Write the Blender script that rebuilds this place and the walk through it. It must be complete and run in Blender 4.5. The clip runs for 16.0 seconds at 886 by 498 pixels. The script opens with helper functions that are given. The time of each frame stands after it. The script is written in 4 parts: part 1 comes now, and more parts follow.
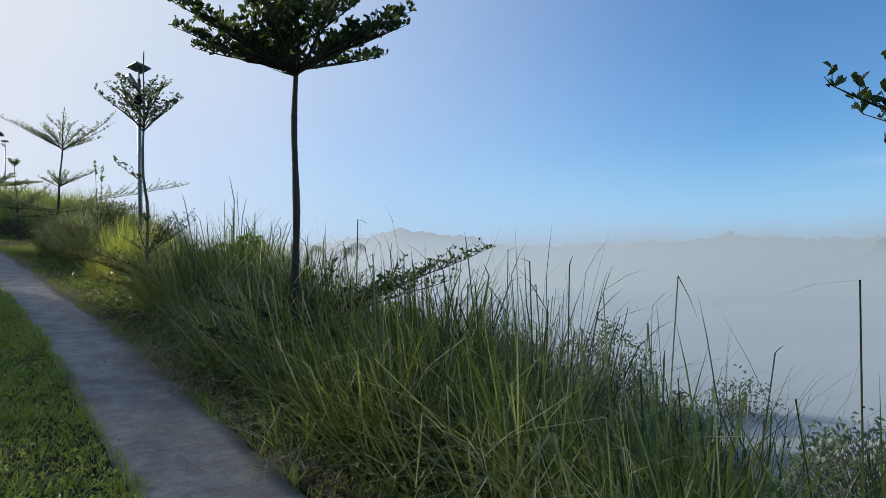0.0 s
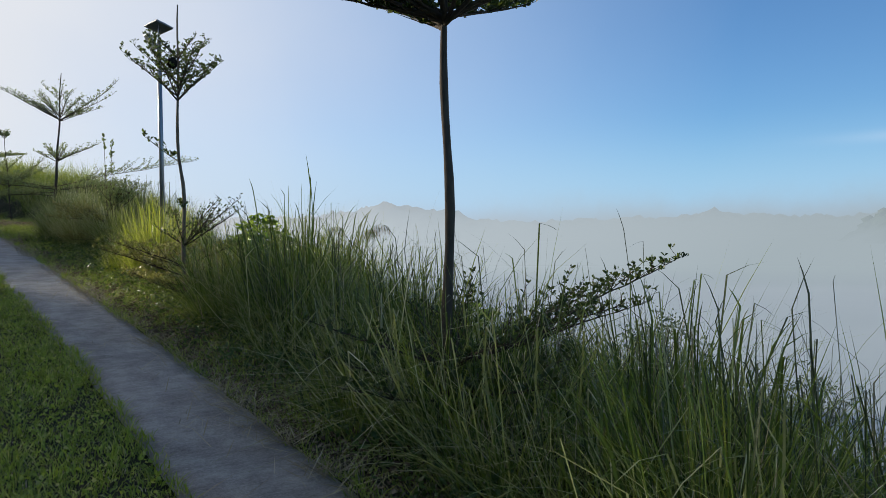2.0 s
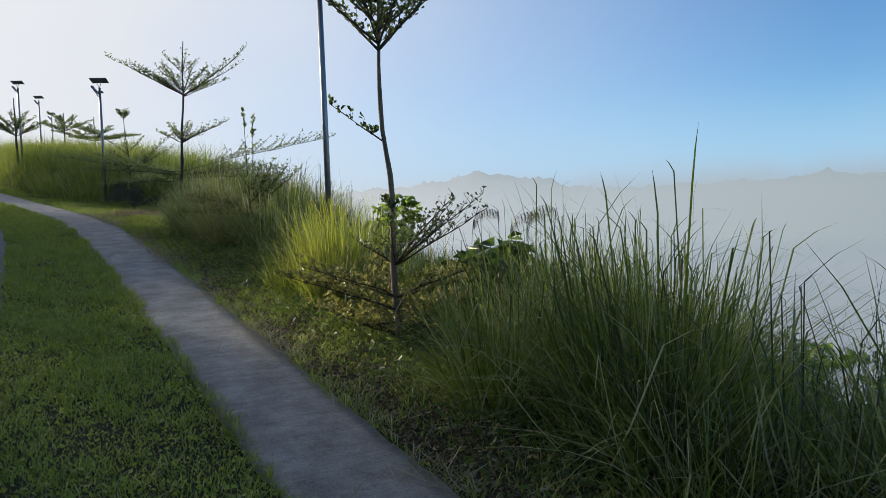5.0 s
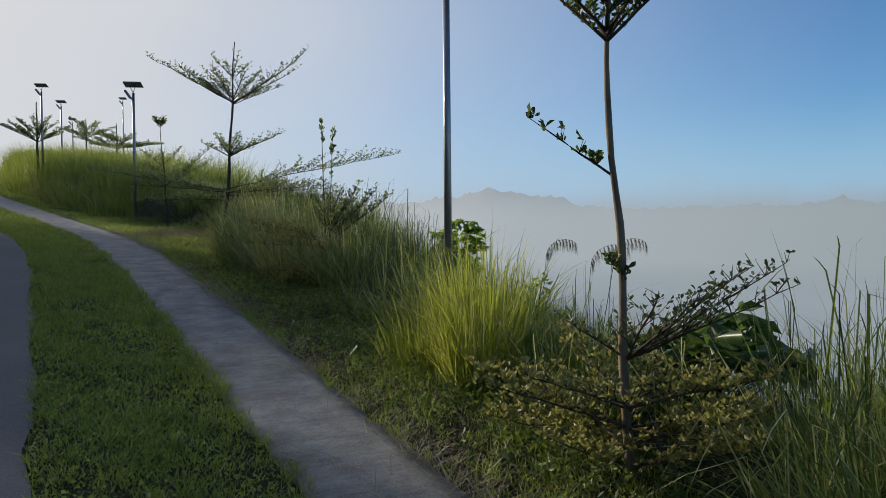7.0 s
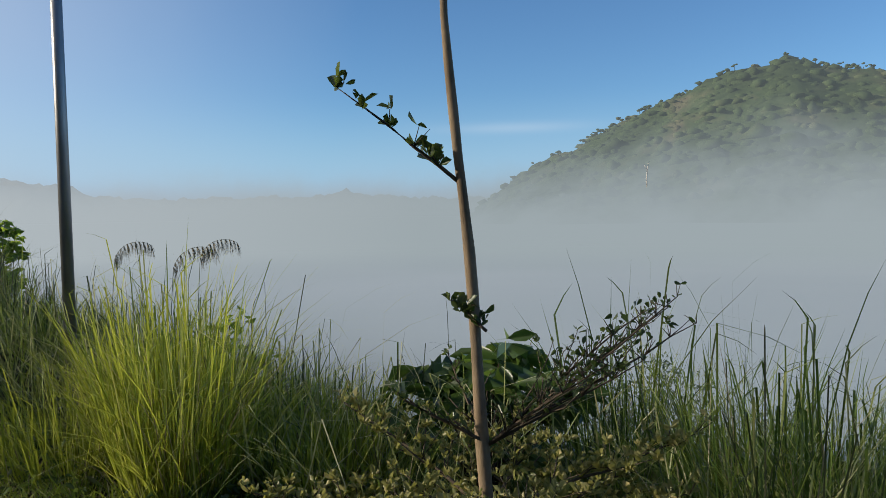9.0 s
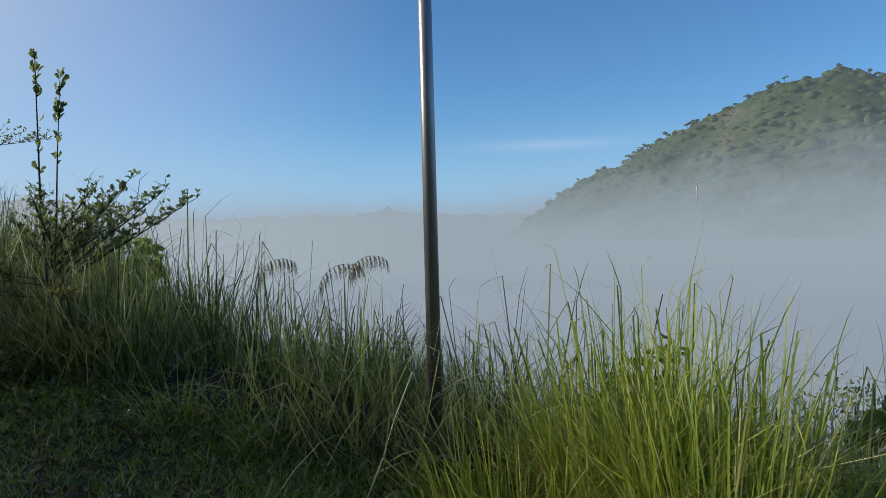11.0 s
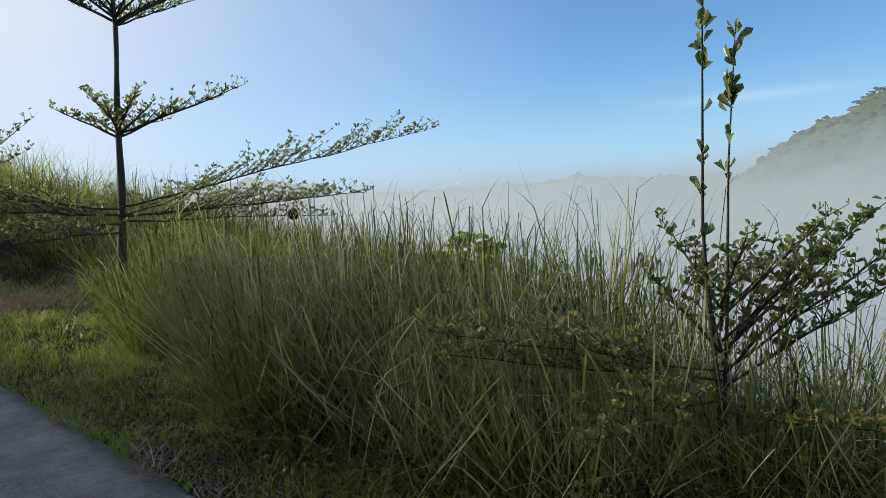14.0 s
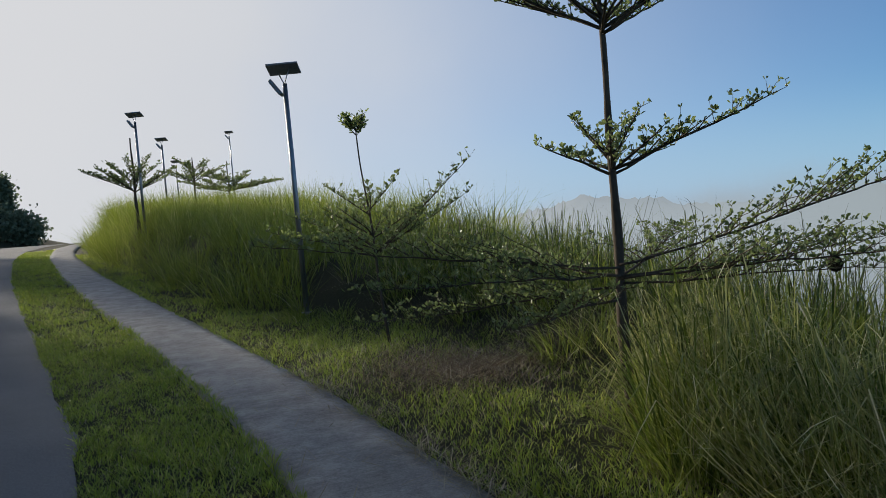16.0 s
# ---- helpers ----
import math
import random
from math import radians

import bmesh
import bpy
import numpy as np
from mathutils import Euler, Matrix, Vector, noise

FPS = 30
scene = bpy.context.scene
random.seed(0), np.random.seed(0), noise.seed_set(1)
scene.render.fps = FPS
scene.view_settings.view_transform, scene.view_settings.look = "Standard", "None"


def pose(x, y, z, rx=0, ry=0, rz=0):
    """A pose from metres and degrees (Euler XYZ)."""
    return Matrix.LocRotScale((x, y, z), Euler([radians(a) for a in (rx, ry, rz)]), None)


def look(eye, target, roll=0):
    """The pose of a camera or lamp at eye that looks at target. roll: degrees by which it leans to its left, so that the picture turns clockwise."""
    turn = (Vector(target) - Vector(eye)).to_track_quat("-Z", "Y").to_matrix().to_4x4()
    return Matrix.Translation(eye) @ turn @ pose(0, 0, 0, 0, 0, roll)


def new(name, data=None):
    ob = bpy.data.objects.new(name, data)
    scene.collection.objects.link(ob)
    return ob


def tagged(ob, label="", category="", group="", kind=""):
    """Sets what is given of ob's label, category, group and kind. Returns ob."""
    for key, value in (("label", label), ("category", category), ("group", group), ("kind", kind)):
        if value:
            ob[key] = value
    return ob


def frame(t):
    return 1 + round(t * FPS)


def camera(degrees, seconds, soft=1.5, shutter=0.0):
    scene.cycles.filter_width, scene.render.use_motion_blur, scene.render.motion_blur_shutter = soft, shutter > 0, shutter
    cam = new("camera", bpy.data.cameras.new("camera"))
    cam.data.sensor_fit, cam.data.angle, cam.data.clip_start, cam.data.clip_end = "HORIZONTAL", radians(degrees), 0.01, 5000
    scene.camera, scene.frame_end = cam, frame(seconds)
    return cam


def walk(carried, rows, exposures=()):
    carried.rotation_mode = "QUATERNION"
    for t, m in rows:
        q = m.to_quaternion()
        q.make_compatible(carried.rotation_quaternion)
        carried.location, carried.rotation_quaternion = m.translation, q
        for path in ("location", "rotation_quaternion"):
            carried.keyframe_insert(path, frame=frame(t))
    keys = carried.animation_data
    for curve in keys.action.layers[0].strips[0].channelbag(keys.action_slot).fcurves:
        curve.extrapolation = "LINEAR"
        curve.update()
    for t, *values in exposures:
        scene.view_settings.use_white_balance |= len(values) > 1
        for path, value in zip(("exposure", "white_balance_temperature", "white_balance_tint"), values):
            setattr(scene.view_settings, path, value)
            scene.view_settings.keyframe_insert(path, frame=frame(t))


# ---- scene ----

cam = camera(62.8, 16.0, soft=0.6)
PATH = [
    (0, (0.121, 0.013, 1.330), (1.231, 1.676, 1.389), -1.4),
    (0.5, (-0.069, 0.493, 1.422), (0.907, 2.238, 1.483), -1.4),
    (1, (-0.095, 1.017, 1.507), (0.918, 2.742, 1.534), -1.1),
    (1.5, (-0.105, 1.567, 1.576), (1.001, 3.233, 1.570), -0.7),
    (2, (-0.121, 2.073, 1.644), (1.026, 3.712, 1.631), -1.1),
    (2.5, (-0.204, 2.650, 1.716), (0.929, 4.299, 1.716), -1.4),
    (3, (-0.224, 3.251, 1.799), (0.891, 4.911, 1.804), -1.4),
    (3.5, (-0.222, 3.826, 1.879), (0.894, 5.486, 1.883), -0.4),
    (4, (-0.131, 4.494, 1.940), (0.946, 6.179, 1.897), -1.2),
    (4.5, (-0.057, 5.123, 2.010), (0.956, 6.846, 1.939), -1.4),
    (5, (-0.075, 5.739, 2.094), (0.857, 7.507, 2.002), -2.2),
    (5.2, (-0.087, 5.970, 2.092), (0.813, 7.753, 1.994), -2.8),
    (7.3, (-0.385, 8.531, 2.466), (0.555, 10.296, 2.433), 0.3),
    (7.5, (-0.343, 8.729, 2.477), (0.717, 10.425, 2.436), 0.0),
    (8, (-0.283, 9.290, 2.564), (1.129, 10.705, 2.500), -0.1),
    (8.5, (-0.242, 9.771, 2.609), (1.458, 10.822, 2.529), -0.7),
    (8.7, (-0.205, 9.970, 2.615), (1.586, 10.856, 2.523), -1.1),
    (11, (-0.401, 12.677, 2.599), (1.342, 13.658, 2.558), -1.5),
    (11.5, (-0.442, 13.259, 2.676), (1.176, 14.433, 2.614), -2.4),
    (12, (-0.445, 13.830, 2.768), (1.134, 15.056, 2.704), -3.7),
    (12.5, (-0.373, 14.465, 2.871), (1.171, 15.733, 2.790), -4.4),
    (13, (-0.365, 15.070, 2.955), (1.155, 16.367, 2.866), -3.4),
    (13.5, (-0.324, 15.692, 3.032), (1.159, 17.029, 2.924), -3.4),
    (14, (-0.330, 16.291, 3.118), (1.102, 17.683, 3.009), -3.6),
    (14.5, (-0.370, 16.832, 3.186), (0.987, 18.298, 3.092), -3.8),
    (15, (-0.454, 17.461, 3.254), (0.788, 19.028, 3.197), -4.2),
    (15.5, (-0.484, 18.066, 3.372), (0.529, 19.790, 3.349), -4.7),
    (16, (-0.500, 18.668, 3.542), (0.188, 20.546, 3.549), -5.6),
]
walk(cam, [(t, look(e, g, r)) for t, e, g, r in PATH], exposures=[
    (0, 0.12, 6100, 10), (0.5, -0.12, 6000, 10), (1.0, -0.5, 6000, 10), (1.5, -0.2, 6250, 10), (2.0, 0.15, 6450, 10), (2.5, 0.1, 6500, 10), (3.5, 0.05, 6500, 10), (4.2, -0.03, 6500, 10),
    (5, 0.18, 6500, 10), (7.5, -0.15, 6550, 10), (8.5, 0.0, 6650, 10), (11, -0.05, 6150, 10), (11.5, 0.15, 6500, 10), (12.5, 0.42, 6550, 10), (14.5, 0.30, 6700, 10), (15.2, 0.22, 6600, 10), (16, -0.12, 6500, 10)])

# ---- world, sun, light ----
SUN_YAW, SUN_EL = 28.0, 20.0
SUN = Vector((-math.sin(radians(SUN_YAW)) * math.cos(radians(SUN_EL)),
              math.cos(radians(SUN_YAW)) * math.cos(radians(SUN_EL)), math.sin(radians(SUN_EL))))

world = bpy.data.worlds.new("misty_sky")
scene.world = world
world.use_nodes = True
wn, wl = world.node_tree.nodes, world.node_tree.links
wn.clear()


def wmath(op, a, b=None, clamp=False):
    n = wn.new("ShaderNodeMath")
    n.operation, n.use_clamp = op, clamp
    for k, v in enumerate((a, b)):
        if v is None:
            continue
        if isinstance(v, (int, float)):
            n.inputs[k].default_value = v
        else:
            wl.new(v, n.inputs[k])
    return n.outputs[0]


def wrange(v, a, b, c, d, kind="SMOOTHSTEP"):
    n = wn.new("ShaderNodeMapRange")
    n.interpolation_type = kind
    wl.new(v, n.inputs["Value"])
    for k, x in zip(("From Min", "From Max", "To Min", "To Max"), (a, b, c, d)):
        n.inputs[k].default_value = x
    return n.outputs["Result"]


def wmix(f, a, b):
    n = wn.new("ShaderNodeMix")
    n.data_type = "RGBA"
    wl.new(f, n.inputs["Factor"])
    for k, v in ((6, a), (7, b)):
        if isinstance(v, tuple):
            n.inputs[k].default_value = (*v, 1)
        else:
            wl.new(v, n.inputs[k])
    return n.outputs[2]


sky = wn.new("ShaderNodeTexSky")
sky.sky_type, sky.sun_disc = "NISHITA", False
sky.sun_elevation, sky.sun_rotation = radians(SUN_EL), radians(-SUN_YAW)
sky.air_density, sky.dust_density, sky.ozone_density = 1.0, 0.0, 4.0
gen = wn.new("ShaderNodeTexCoord").outputs["Generated"]
sep = wn.new("ShaderNodeSeparateXYZ")
wl.new(gen, sep.inputs[0])
dotn = wn.new("ShaderNodeVectorMath")
dotn.operation = "DOT_PRODUCT"
wl.new(gen, dotn.inputs[0])
dotn.inputs[1].default_value = SUN
wnoise = wn.new("ShaderNodeTexNoise")
wnoise.inputs["Scale"].default_value, wnoise.inputs["Detail"].default_value = 2.2, 5
wl.new(gen, wnoise.inputs["Vector"])
nz = wmath("SUBTRACT", wnoise.outputs["Fac"], 0.5)
elev = wmath("ADD", sep.outputs["Z"], wmath("MULTIPLY", nz, 0.05))
low = wrange(elev, 0.0, 0.17, 1.0, 0.0)
sunward = wmath("ADD", dotn.outputs["Value"], wmath("MULTIPLY", nz, 0.20))
veil = wmath("POWER", wrange(sunward, 0.15, 1.0, 0.0, 1.0, "LINEAR"), 1.15)
glare = wmath("MINIMUM", wmath("MULTIPLY", veil, 1.25), 0.97)
white = wmix(wrange(sunward, 0.45, 1.0, 0.0, 1.0), (0.50, 0.58, 0.70), (0.76, 0.76, 0.77))
band = wrange(elev, 0.0, 0.055, 1.0, 0.0)
skycol = wn.new("ShaderNodeVectorMath")
skycol.operation = "MULTIPLY"
wl.new(sky.outputs[0], skycol.inputs[0])
skycol.inputs[1].default_value = (0.095, 0.120, 0.138)
# one thin streak of cloud
streak_el = wmath("POWER", wmath("DIVIDE", wmath("SUBTRACT", sep.outputs["Z"], 0.117), 0.007), 2.0)
streak_az = wmath("POWER", wmath("DIVIDE", wmath("SUBTRACT", sep.outputs["Y"], 0.35), 0.085), 2.0)
streak = wmath("MULTIPLY", wmath("EXPONENT", wmath("MULTIPLY", wmath("ADD", streak_el, streak_az), -1.0)),
               wmath("MULTIPLY", wmath("GREATER_THAN", sep.outputs["X"], 0.0), 0.28))
colour = wmix(wmath("MULTIPLY", low, 0.85), skycol.outputs[0], (0.33, 0.52, 0.76))
colour = wmix(glare, colour, white)
colour = wmix(band, colour, wmix(wrange(sunward, 0.3, 1.0, 0.0, 1.0), (0.37, 0.43, 0.50), (0.72, 0.73, 0.74)))
colour = wmix(streak, colour, (0.6, 0.72, 0.85))
bg = wn.new("ShaderNodeBackground")
wl.new(colour, bg.inputs[0])
bg.inputs[1].default_value = 1.0
wo = wn.new("ShaderNodeOutputWorld")
wl.new(bg.outputs[0], wo.inputs[0])

sun_data = bpy.data.lights.new("sun", "SUN")
sun_data.energy, sun_data.angle, sun_data.color = 5.0, radians(2.5), (1.0, 0.90, 0.74)
sun = new("sun", sun_data)
sun.matrix_world = look((0, 0, 60), Vector((0, 0, 60)) - SUN)


# ---- materials ----
def material(name, rough=0.8, spec=0.3):
    m = bpy.data.materials.new(name)
    m.use_nodes = True
    p = m.node_tree.nodes["Principled BSDF"]
    p.inputs["Roughness"].default_value = rough
    p.inputs["Specular IOR Level"].default_value = spec
    return m, m.node_tree.nodes, m.node_tree.links, p


def noise_of(nodes, links, scale, detail=4, rough=0.6, coord="Object", stretch=None):
    tc = nodes.new("ShaderNodeTexCoord")
    n = nodes.new("ShaderNodeTexNoise")
    n.inputs["Scale"].default_value, n.inputs["Detail"].default_value, n.inputs["Roughness"].default_value = scale, detail, rough
    if stretch:
        mp = nodes.new("ShaderNodeMapping")
        mp.inputs["Scale"].default_value = stretch
        links.new(tc.outputs[coord], mp.inputs[0])
        links.new(mp.outputs[0], n.inputs["Vector"])
    else:
        links.new(tc.outputs[coord], n.inputs["Vector"])
    return n.outputs["Fac"]


def ramp(nodes, links, fac, stops):
    r = nodes.new("ShaderNodeValToRGB")
    while len(r.color_ramp.elements) < len(stops):
        r.color_ramp.elements.new(0.5)
    for e, (p, c) in zip(r.color_ramp.elements, stops):
        e.position, e.color = p, (*c, 1)
    links.new(fac, r.inputs[0])
    return r.outputs[0]


def mixed(nodes, links, f, a, b, kind="MIX"):
    n = nodes.new("ShaderNodeMix")
    n.data_type, n.blend_type = "RGBA", kind
    for k, v in ((0, f), (6, a), (7, b)):
        if isinstance(v, tuple):
            n.inputs[k].default_value = (*v, 1)
        elif isinstance(v, (int, float)):
            n.inputs[k].default_value = v
        else:
            links.new(v, n.inputs[k])
    return n.outputs[2]


def bumped(nodes, links, p, h, strength, dist):
    b = nodes.new("ShaderNodeBump")
    b.inputs["Strength"].default_value, b.inputs["Distance"].default_value = strength, dist
    links.new(h, b.inputs["Height"])
    links.new(b.outputs[0], p.inputs["Normal"])


def leaf_material(name, stops, glow, rough=0.45, through_light=0.4, spec=0.4, patches=0.0):
    """Leaves and blades: a colour for each one, and light that comes through."""
    m, n, l, p = material(name, rough, spec)
    geo = n.new("ShaderNodeNewGeometry")
    col = ramp(n, l, geo.outputs["Random Per Island"], stops)
    if patches:
        col = mixed(n, l, 1.0, col, ramp(n, l, noise_of(n, l, patches, 3, 0.6), [(0.32, (0.55, 0.58, 0.5)), (0.5, (1.0, 1.0, 0.9)), (0.68, (1.45, 1.3, 1.1))]), "MULTIPLY")
    l.new(col, p.inputs["Base Color"])
    tr = n.new("ShaderNodeBsdfTranslucent")
    l.new(mixed(n, l, 0.75, col, glow), tr.inputs[0])
    mx = n.new("ShaderNodeMixShader")
    mx.inputs[0].default_value = through_light
    l.new(p.outputs[0], mx.inputs[1])
    l.new(tr.outputs[0], mx.inputs[2])
    l.new(mx.outputs[0], n["Material Output"].inputs[0])
    return m


M_BLADE = leaf_material("tall_grass_blade", [(0, (0.014, 0.028, 0.008)), (0.35, (0.055, 0.10, 0.022)), (0.72, (0.17, 0.24, 0.055)), (0.93, (0.34, 0.37, 0.14)), (1, (0.55, 0.50, 0.30))], (0.40, 0.48, 0.07), 0.48, 0.42, 0.35)
# lit copy of the tall grass blade, with sunlight put into its colour
M_BLADE_LIT = leaf_material("sunlit_grass_blade", [(0, (0.045, 0.085, 0.014)), (0.35, (0.14, 0.21, 0.03)), (0.75, (0.30, 0.36, 0.06)), (1, (0.62, 0.58, 0.25))], (0.58, 0.62, 0.07), 0.4, 0.45)
M_STRAW = leaf_material("dry_straw", [(0, (0.18, 0.15, 0.09)), (0.6, (0.34, 0.29, 0.18)), (1, (0.55, 0.50, 0.38))], (0.48, 0.40, 0.24), 0.6, 0.25)
M_STEM = leaf_material("grass_stem", [(0, (0.03, 0.05, 0.018)), (0.7, (0.08, 0.10, 0.04)), (1, (0.20, 0.18, 0.10))], (0.12, 0.14, 0.04), 0.5, 0.15)
M_CANE = leaf_material("green_cane", [(0, (0.016, 0.028, 0.008)), (0.4, (0.050, 0.09, 0.020)), (0.8, (0.16, 0.22, 0.05)), (1, (0.42, 0.38, 0.19))], (0.22, 0.30, 0.04), 0.5, 0.28, 0.25)
M_LAWN = leaf_material("lawn_blade", [(0, (0.06, 0.12, 0.02)), (0.4, (0.17, 0.28, 0.045)), (0.8, (0.31, 0.40, 0.08)), (1, (0.56, 0.50, 0.25))], (0.46, 0.56, 0.07), 0.45, 0.4, 0.4, 6.5)
M_LEAF = leaf_material("terminalia_leaf", [(0, (0.017, 0.032, 0.011)), (0.6, (0.034, 0.06, 0.018)), (1, (0.085, 0.11, 0.03))], (0.20, 0.27, 0.05), 0.35, 0.28)
M_LEAF_PALE = leaf_material("pale_green_leaf", [(0, (0.040, 0.072, 0.026)), (0.6, (0.085, 0.125, 0.045)), (1, (0.17, 0.20, 0.085))], (0.34, 0.42, 0.14), 0.38, 0.42, 0.5)
M_LEAF_DRY = leaf_material("olive_low_leaf", [(0, (0.07, 0.09, 0.028)), (0.5, (0.20, 0.20, 0.06)), (1, (0.44, 0.37, 0.16))], (0.46, 0.44, 0.10), 0.45, 0.38)
M_BROAD = leaf_material("broad_leaf", [(0, (0.06, 0.12, 0.022)), (0.7, (0.12, 0.20, 0.04)), (1, (0.20, 0.28, 0.055))], (0.45, 0.62, 0.06), 0.4, 0.45)
M_BROAD_DARK = leaf_material("dark_broad_leaf", [(0, (0.02, 0.045, 0.012)), (0.7, (0.045, 0.085, 0.02)), (1, (0.08, 0.13, 0.03))], (0.16, 0.27, 0.04), 0.35, 0.35)
M_WEED = leaf_material("weed_leaf", [(0, (0.03, 0.06, 0.018)), (0.7, (0.085, 0.14, 0.035)), (1, (0.22, 0.20, 0.09))], (0.2, 0.28, 0.04), 0.45, 0.3)
# leaf of distant shrubs, its colour paled to imitate haze
M_HAZED_LEAF = leaf_material("haze_pale_leaf", [(0, (0.10, 0.14, 0.09)), (1, (0.20, 0.24, 0.16))], (0.25, 0.3, 0.18), 0.7, 0.3, 0.1)
M_SHADE = leaf_material("shade_tree_leaf", [(0, (0.03, 0.055, 0.018)), (1, (0.07, 0.10, 0.03))], (0.14, 0.2, 0.03), 0.5, 0.25)

M_PALE = leaf_material("pale_bent_blade", [(0, (0.10, 0.14, 0.035)), (0.55, (0.25, 0.28, 0.09)), (0.85, (0.48, 0.46, 0.24)), (1, (0.70, 0.66, 0.46))], (0.52, 0.54, 0.18), 0.45, 0.35, 0.35)
M_DEAD = leaf_material("dead_brown_leaf", [(0, (0.055, 0.042, 0.030)), (0.6, (0.17, 0.125, 0.085)), (1, (0.38, 0.30, 0.21))], (0.25, 0.18, 0.10), 0.7, 0.2, 0.2)

M_SOIL, n, l, p = material("soil_and_litter", 0.95, 0.15)
f1, f2 = noise_of(n, l, 1.7, 5), noise_of(n, l, 38, 6, 0.7)
c = ramp(n, l, f2, [(0.25, (0.020, 0.016, 0.012)), (0.5, (0.065, 0.055, 0.038)), (0.75, (0.17, 0.14, 0.10))])
l.new(mixed(n, l, f1, c, (0.028, 0.038, 0.014)), p.inputs["Base Color"])
bumped(n, l, p, f2, 0.8, 0.03)

M_CONCRETE, n, l, p = material("worn_concrete", 0.85, 0.25)
f1, f2 = noise_of(n, l, 3.4, 10, 0.74), noise_of(n, l, 70, 6, 0.8)
f3 = noise_of(n, l, 10, 5, 0.6, stretch=(0.22, 2.6, 1))
info = n.new("ShaderNodeObjectInfo")
c = ramp(n, l, f1, [(0.36, (0.17, 0.155, 0.145)), (0.47, (0.31, 0.29, 0.275)), (0.55, (0.43, 0.41, 0.39)), (0.64, (0.58, 0.555, 0.53))])
c = mixed(n, l, 0.24, c, ramp(n, l, f3, [(0.36, (0.085, 0.08, 0.075)), (0.5, (0.27, 0.258, 0.245)), (0.64, (0.46, 0.445, 0.42))]))
c = mixed(n, l, 0.36, c, ramp(n, l, f2, [(0.38, (0.08, 0.075, 0.07)), (0.62, (0.52, 0.50, 0.47))]))
c = mixed(n, l, 0.10, c, ramp(n, l, info.outputs["Random"], [(0, (0.12, 0.115, 0.11)), (1, (0.30, 0.29, 0.28))]))
l.new(c, p.inputs["Base Color"])
hh = n.new("ShaderNodeMath")
hh.operation = "ADD"
l.new(f2, hh.inputs[0]), l.new(f3, hh.inputs[1])
bumped(n, l, p, hh.outputs[0], 0.9, 0.016)

M_ROAD, n, l, p = material("grey_road_surface", 0.9, 0.25)
f1, f2 = noise_of(n, l, 0.8, 5), noise_of(n, l, 90, 5, 0.7)
c = mixed(n, l, 0.5, ramp(n, l, f1, [(0.3, (0.12, 0.118, 0.116)), (0.7, (0.20, 0.197, 0.193))]), ramp(n, l, f2, [(0.35, (0.07, 0.07, 0.07)), (0.65, (0.26, 0.255, 0.25))]))
l.new(c, p.inputs["Base Color"])
bumped(n, l, p, f2, 0.6, 0.008)

def bark_material(name, dark, pale, mid):
    m, n, l, p = material(name, 0.9, 0.2)
    f1, f2 = noise_of(n, l, 14, 5, 0.7, stretch=(1, 1, 0.25)), noise_of(n, l, 3, 3)
    l.new(mixed(n, l, f2, ramp(n, l, f1, [(0.3, dark), (0.7, pale)]), mid), p.inputs["Base Color"])
    bumped(n, l, p, f1, 0.6, 0.01)
    return m


M_BARK = bark_material("dark_brown_bark", (0.028, 0.022, 0.017), (0.16, 0.12, 0.08), (0.075, 0.06, 0.046))
M_BARK_TAN = bark_material("tan_bark", (0.07, 0.05, 0.036), (0.34, 0.25, 0.16), (0.20, 0.15, 0.10))

M_BLEACHED, n, l, p = material("bleached_dead_wood", 0.9, 0.1)
l.new(ramp(n, l, noise_of(n, l, 2.0), [(0.3, (0.34, 0.32, 0.29)), (0.7, (0.46, 0.44, 0.41))]), p.inputs["Base Color"])

M_POLE, n, l, p = material("galvanised_grey_pole", 0.38, 0.5)
f1 = noise_of(n, l, 6, 5, 0.6, stretch=(1, 1, 0.2))
l.new(ramp(n, l, f1, [(0.3, (0.19, 0.19, 0.195)), (0.7, (0.33, 0.33, 0.335))]), p.inputs["Base Color"])
p.inputs["Metallic"].default_value = 0.75

M_DARK, n, l, p = material("grey_casing", 0.5, 0.4)
l.new(ramp(n, l, noise_of(n, l, 20), [(0.3, (0.17, 0.17, 0.175)), (0.7, (0.25, 0.25, 0.255))]), p.inputs["Base Color"])
M_CELL, n, l, p = material("solar_cell", 0.12, 0.6)
l.new(ramp(n, l, noise_of(n, l, 8), [(0.3, (0.012, 0.016, 0.035)), (0.7, (0.025, 0.03, 0.05))]), p.inputs["Base Color"])
M_LENS, n, l, p = material("lamp_lens", 0.15, 0.6)
l.new(ramp(n, l, noise_of(n, l, 12), [(0.3, (0.60, 0.58, 0.50)), (0.7, (0.75, 0.73, 0.66))]), p.inputs["Base Color"])
M_NEST, n, l, p = material("dark_nest", 0.95, 0.1)
f1 = noise_of(n, l, 60, 4)
l.new(ramp(n, l, f1, [(0.3, (0.010, 0.008, 0.006)), (0.7, (0.045, 0.035, 0.025))]), p.inputs["Base Color"])
bumped(n, l, p, f1, 1.0, 0.01)


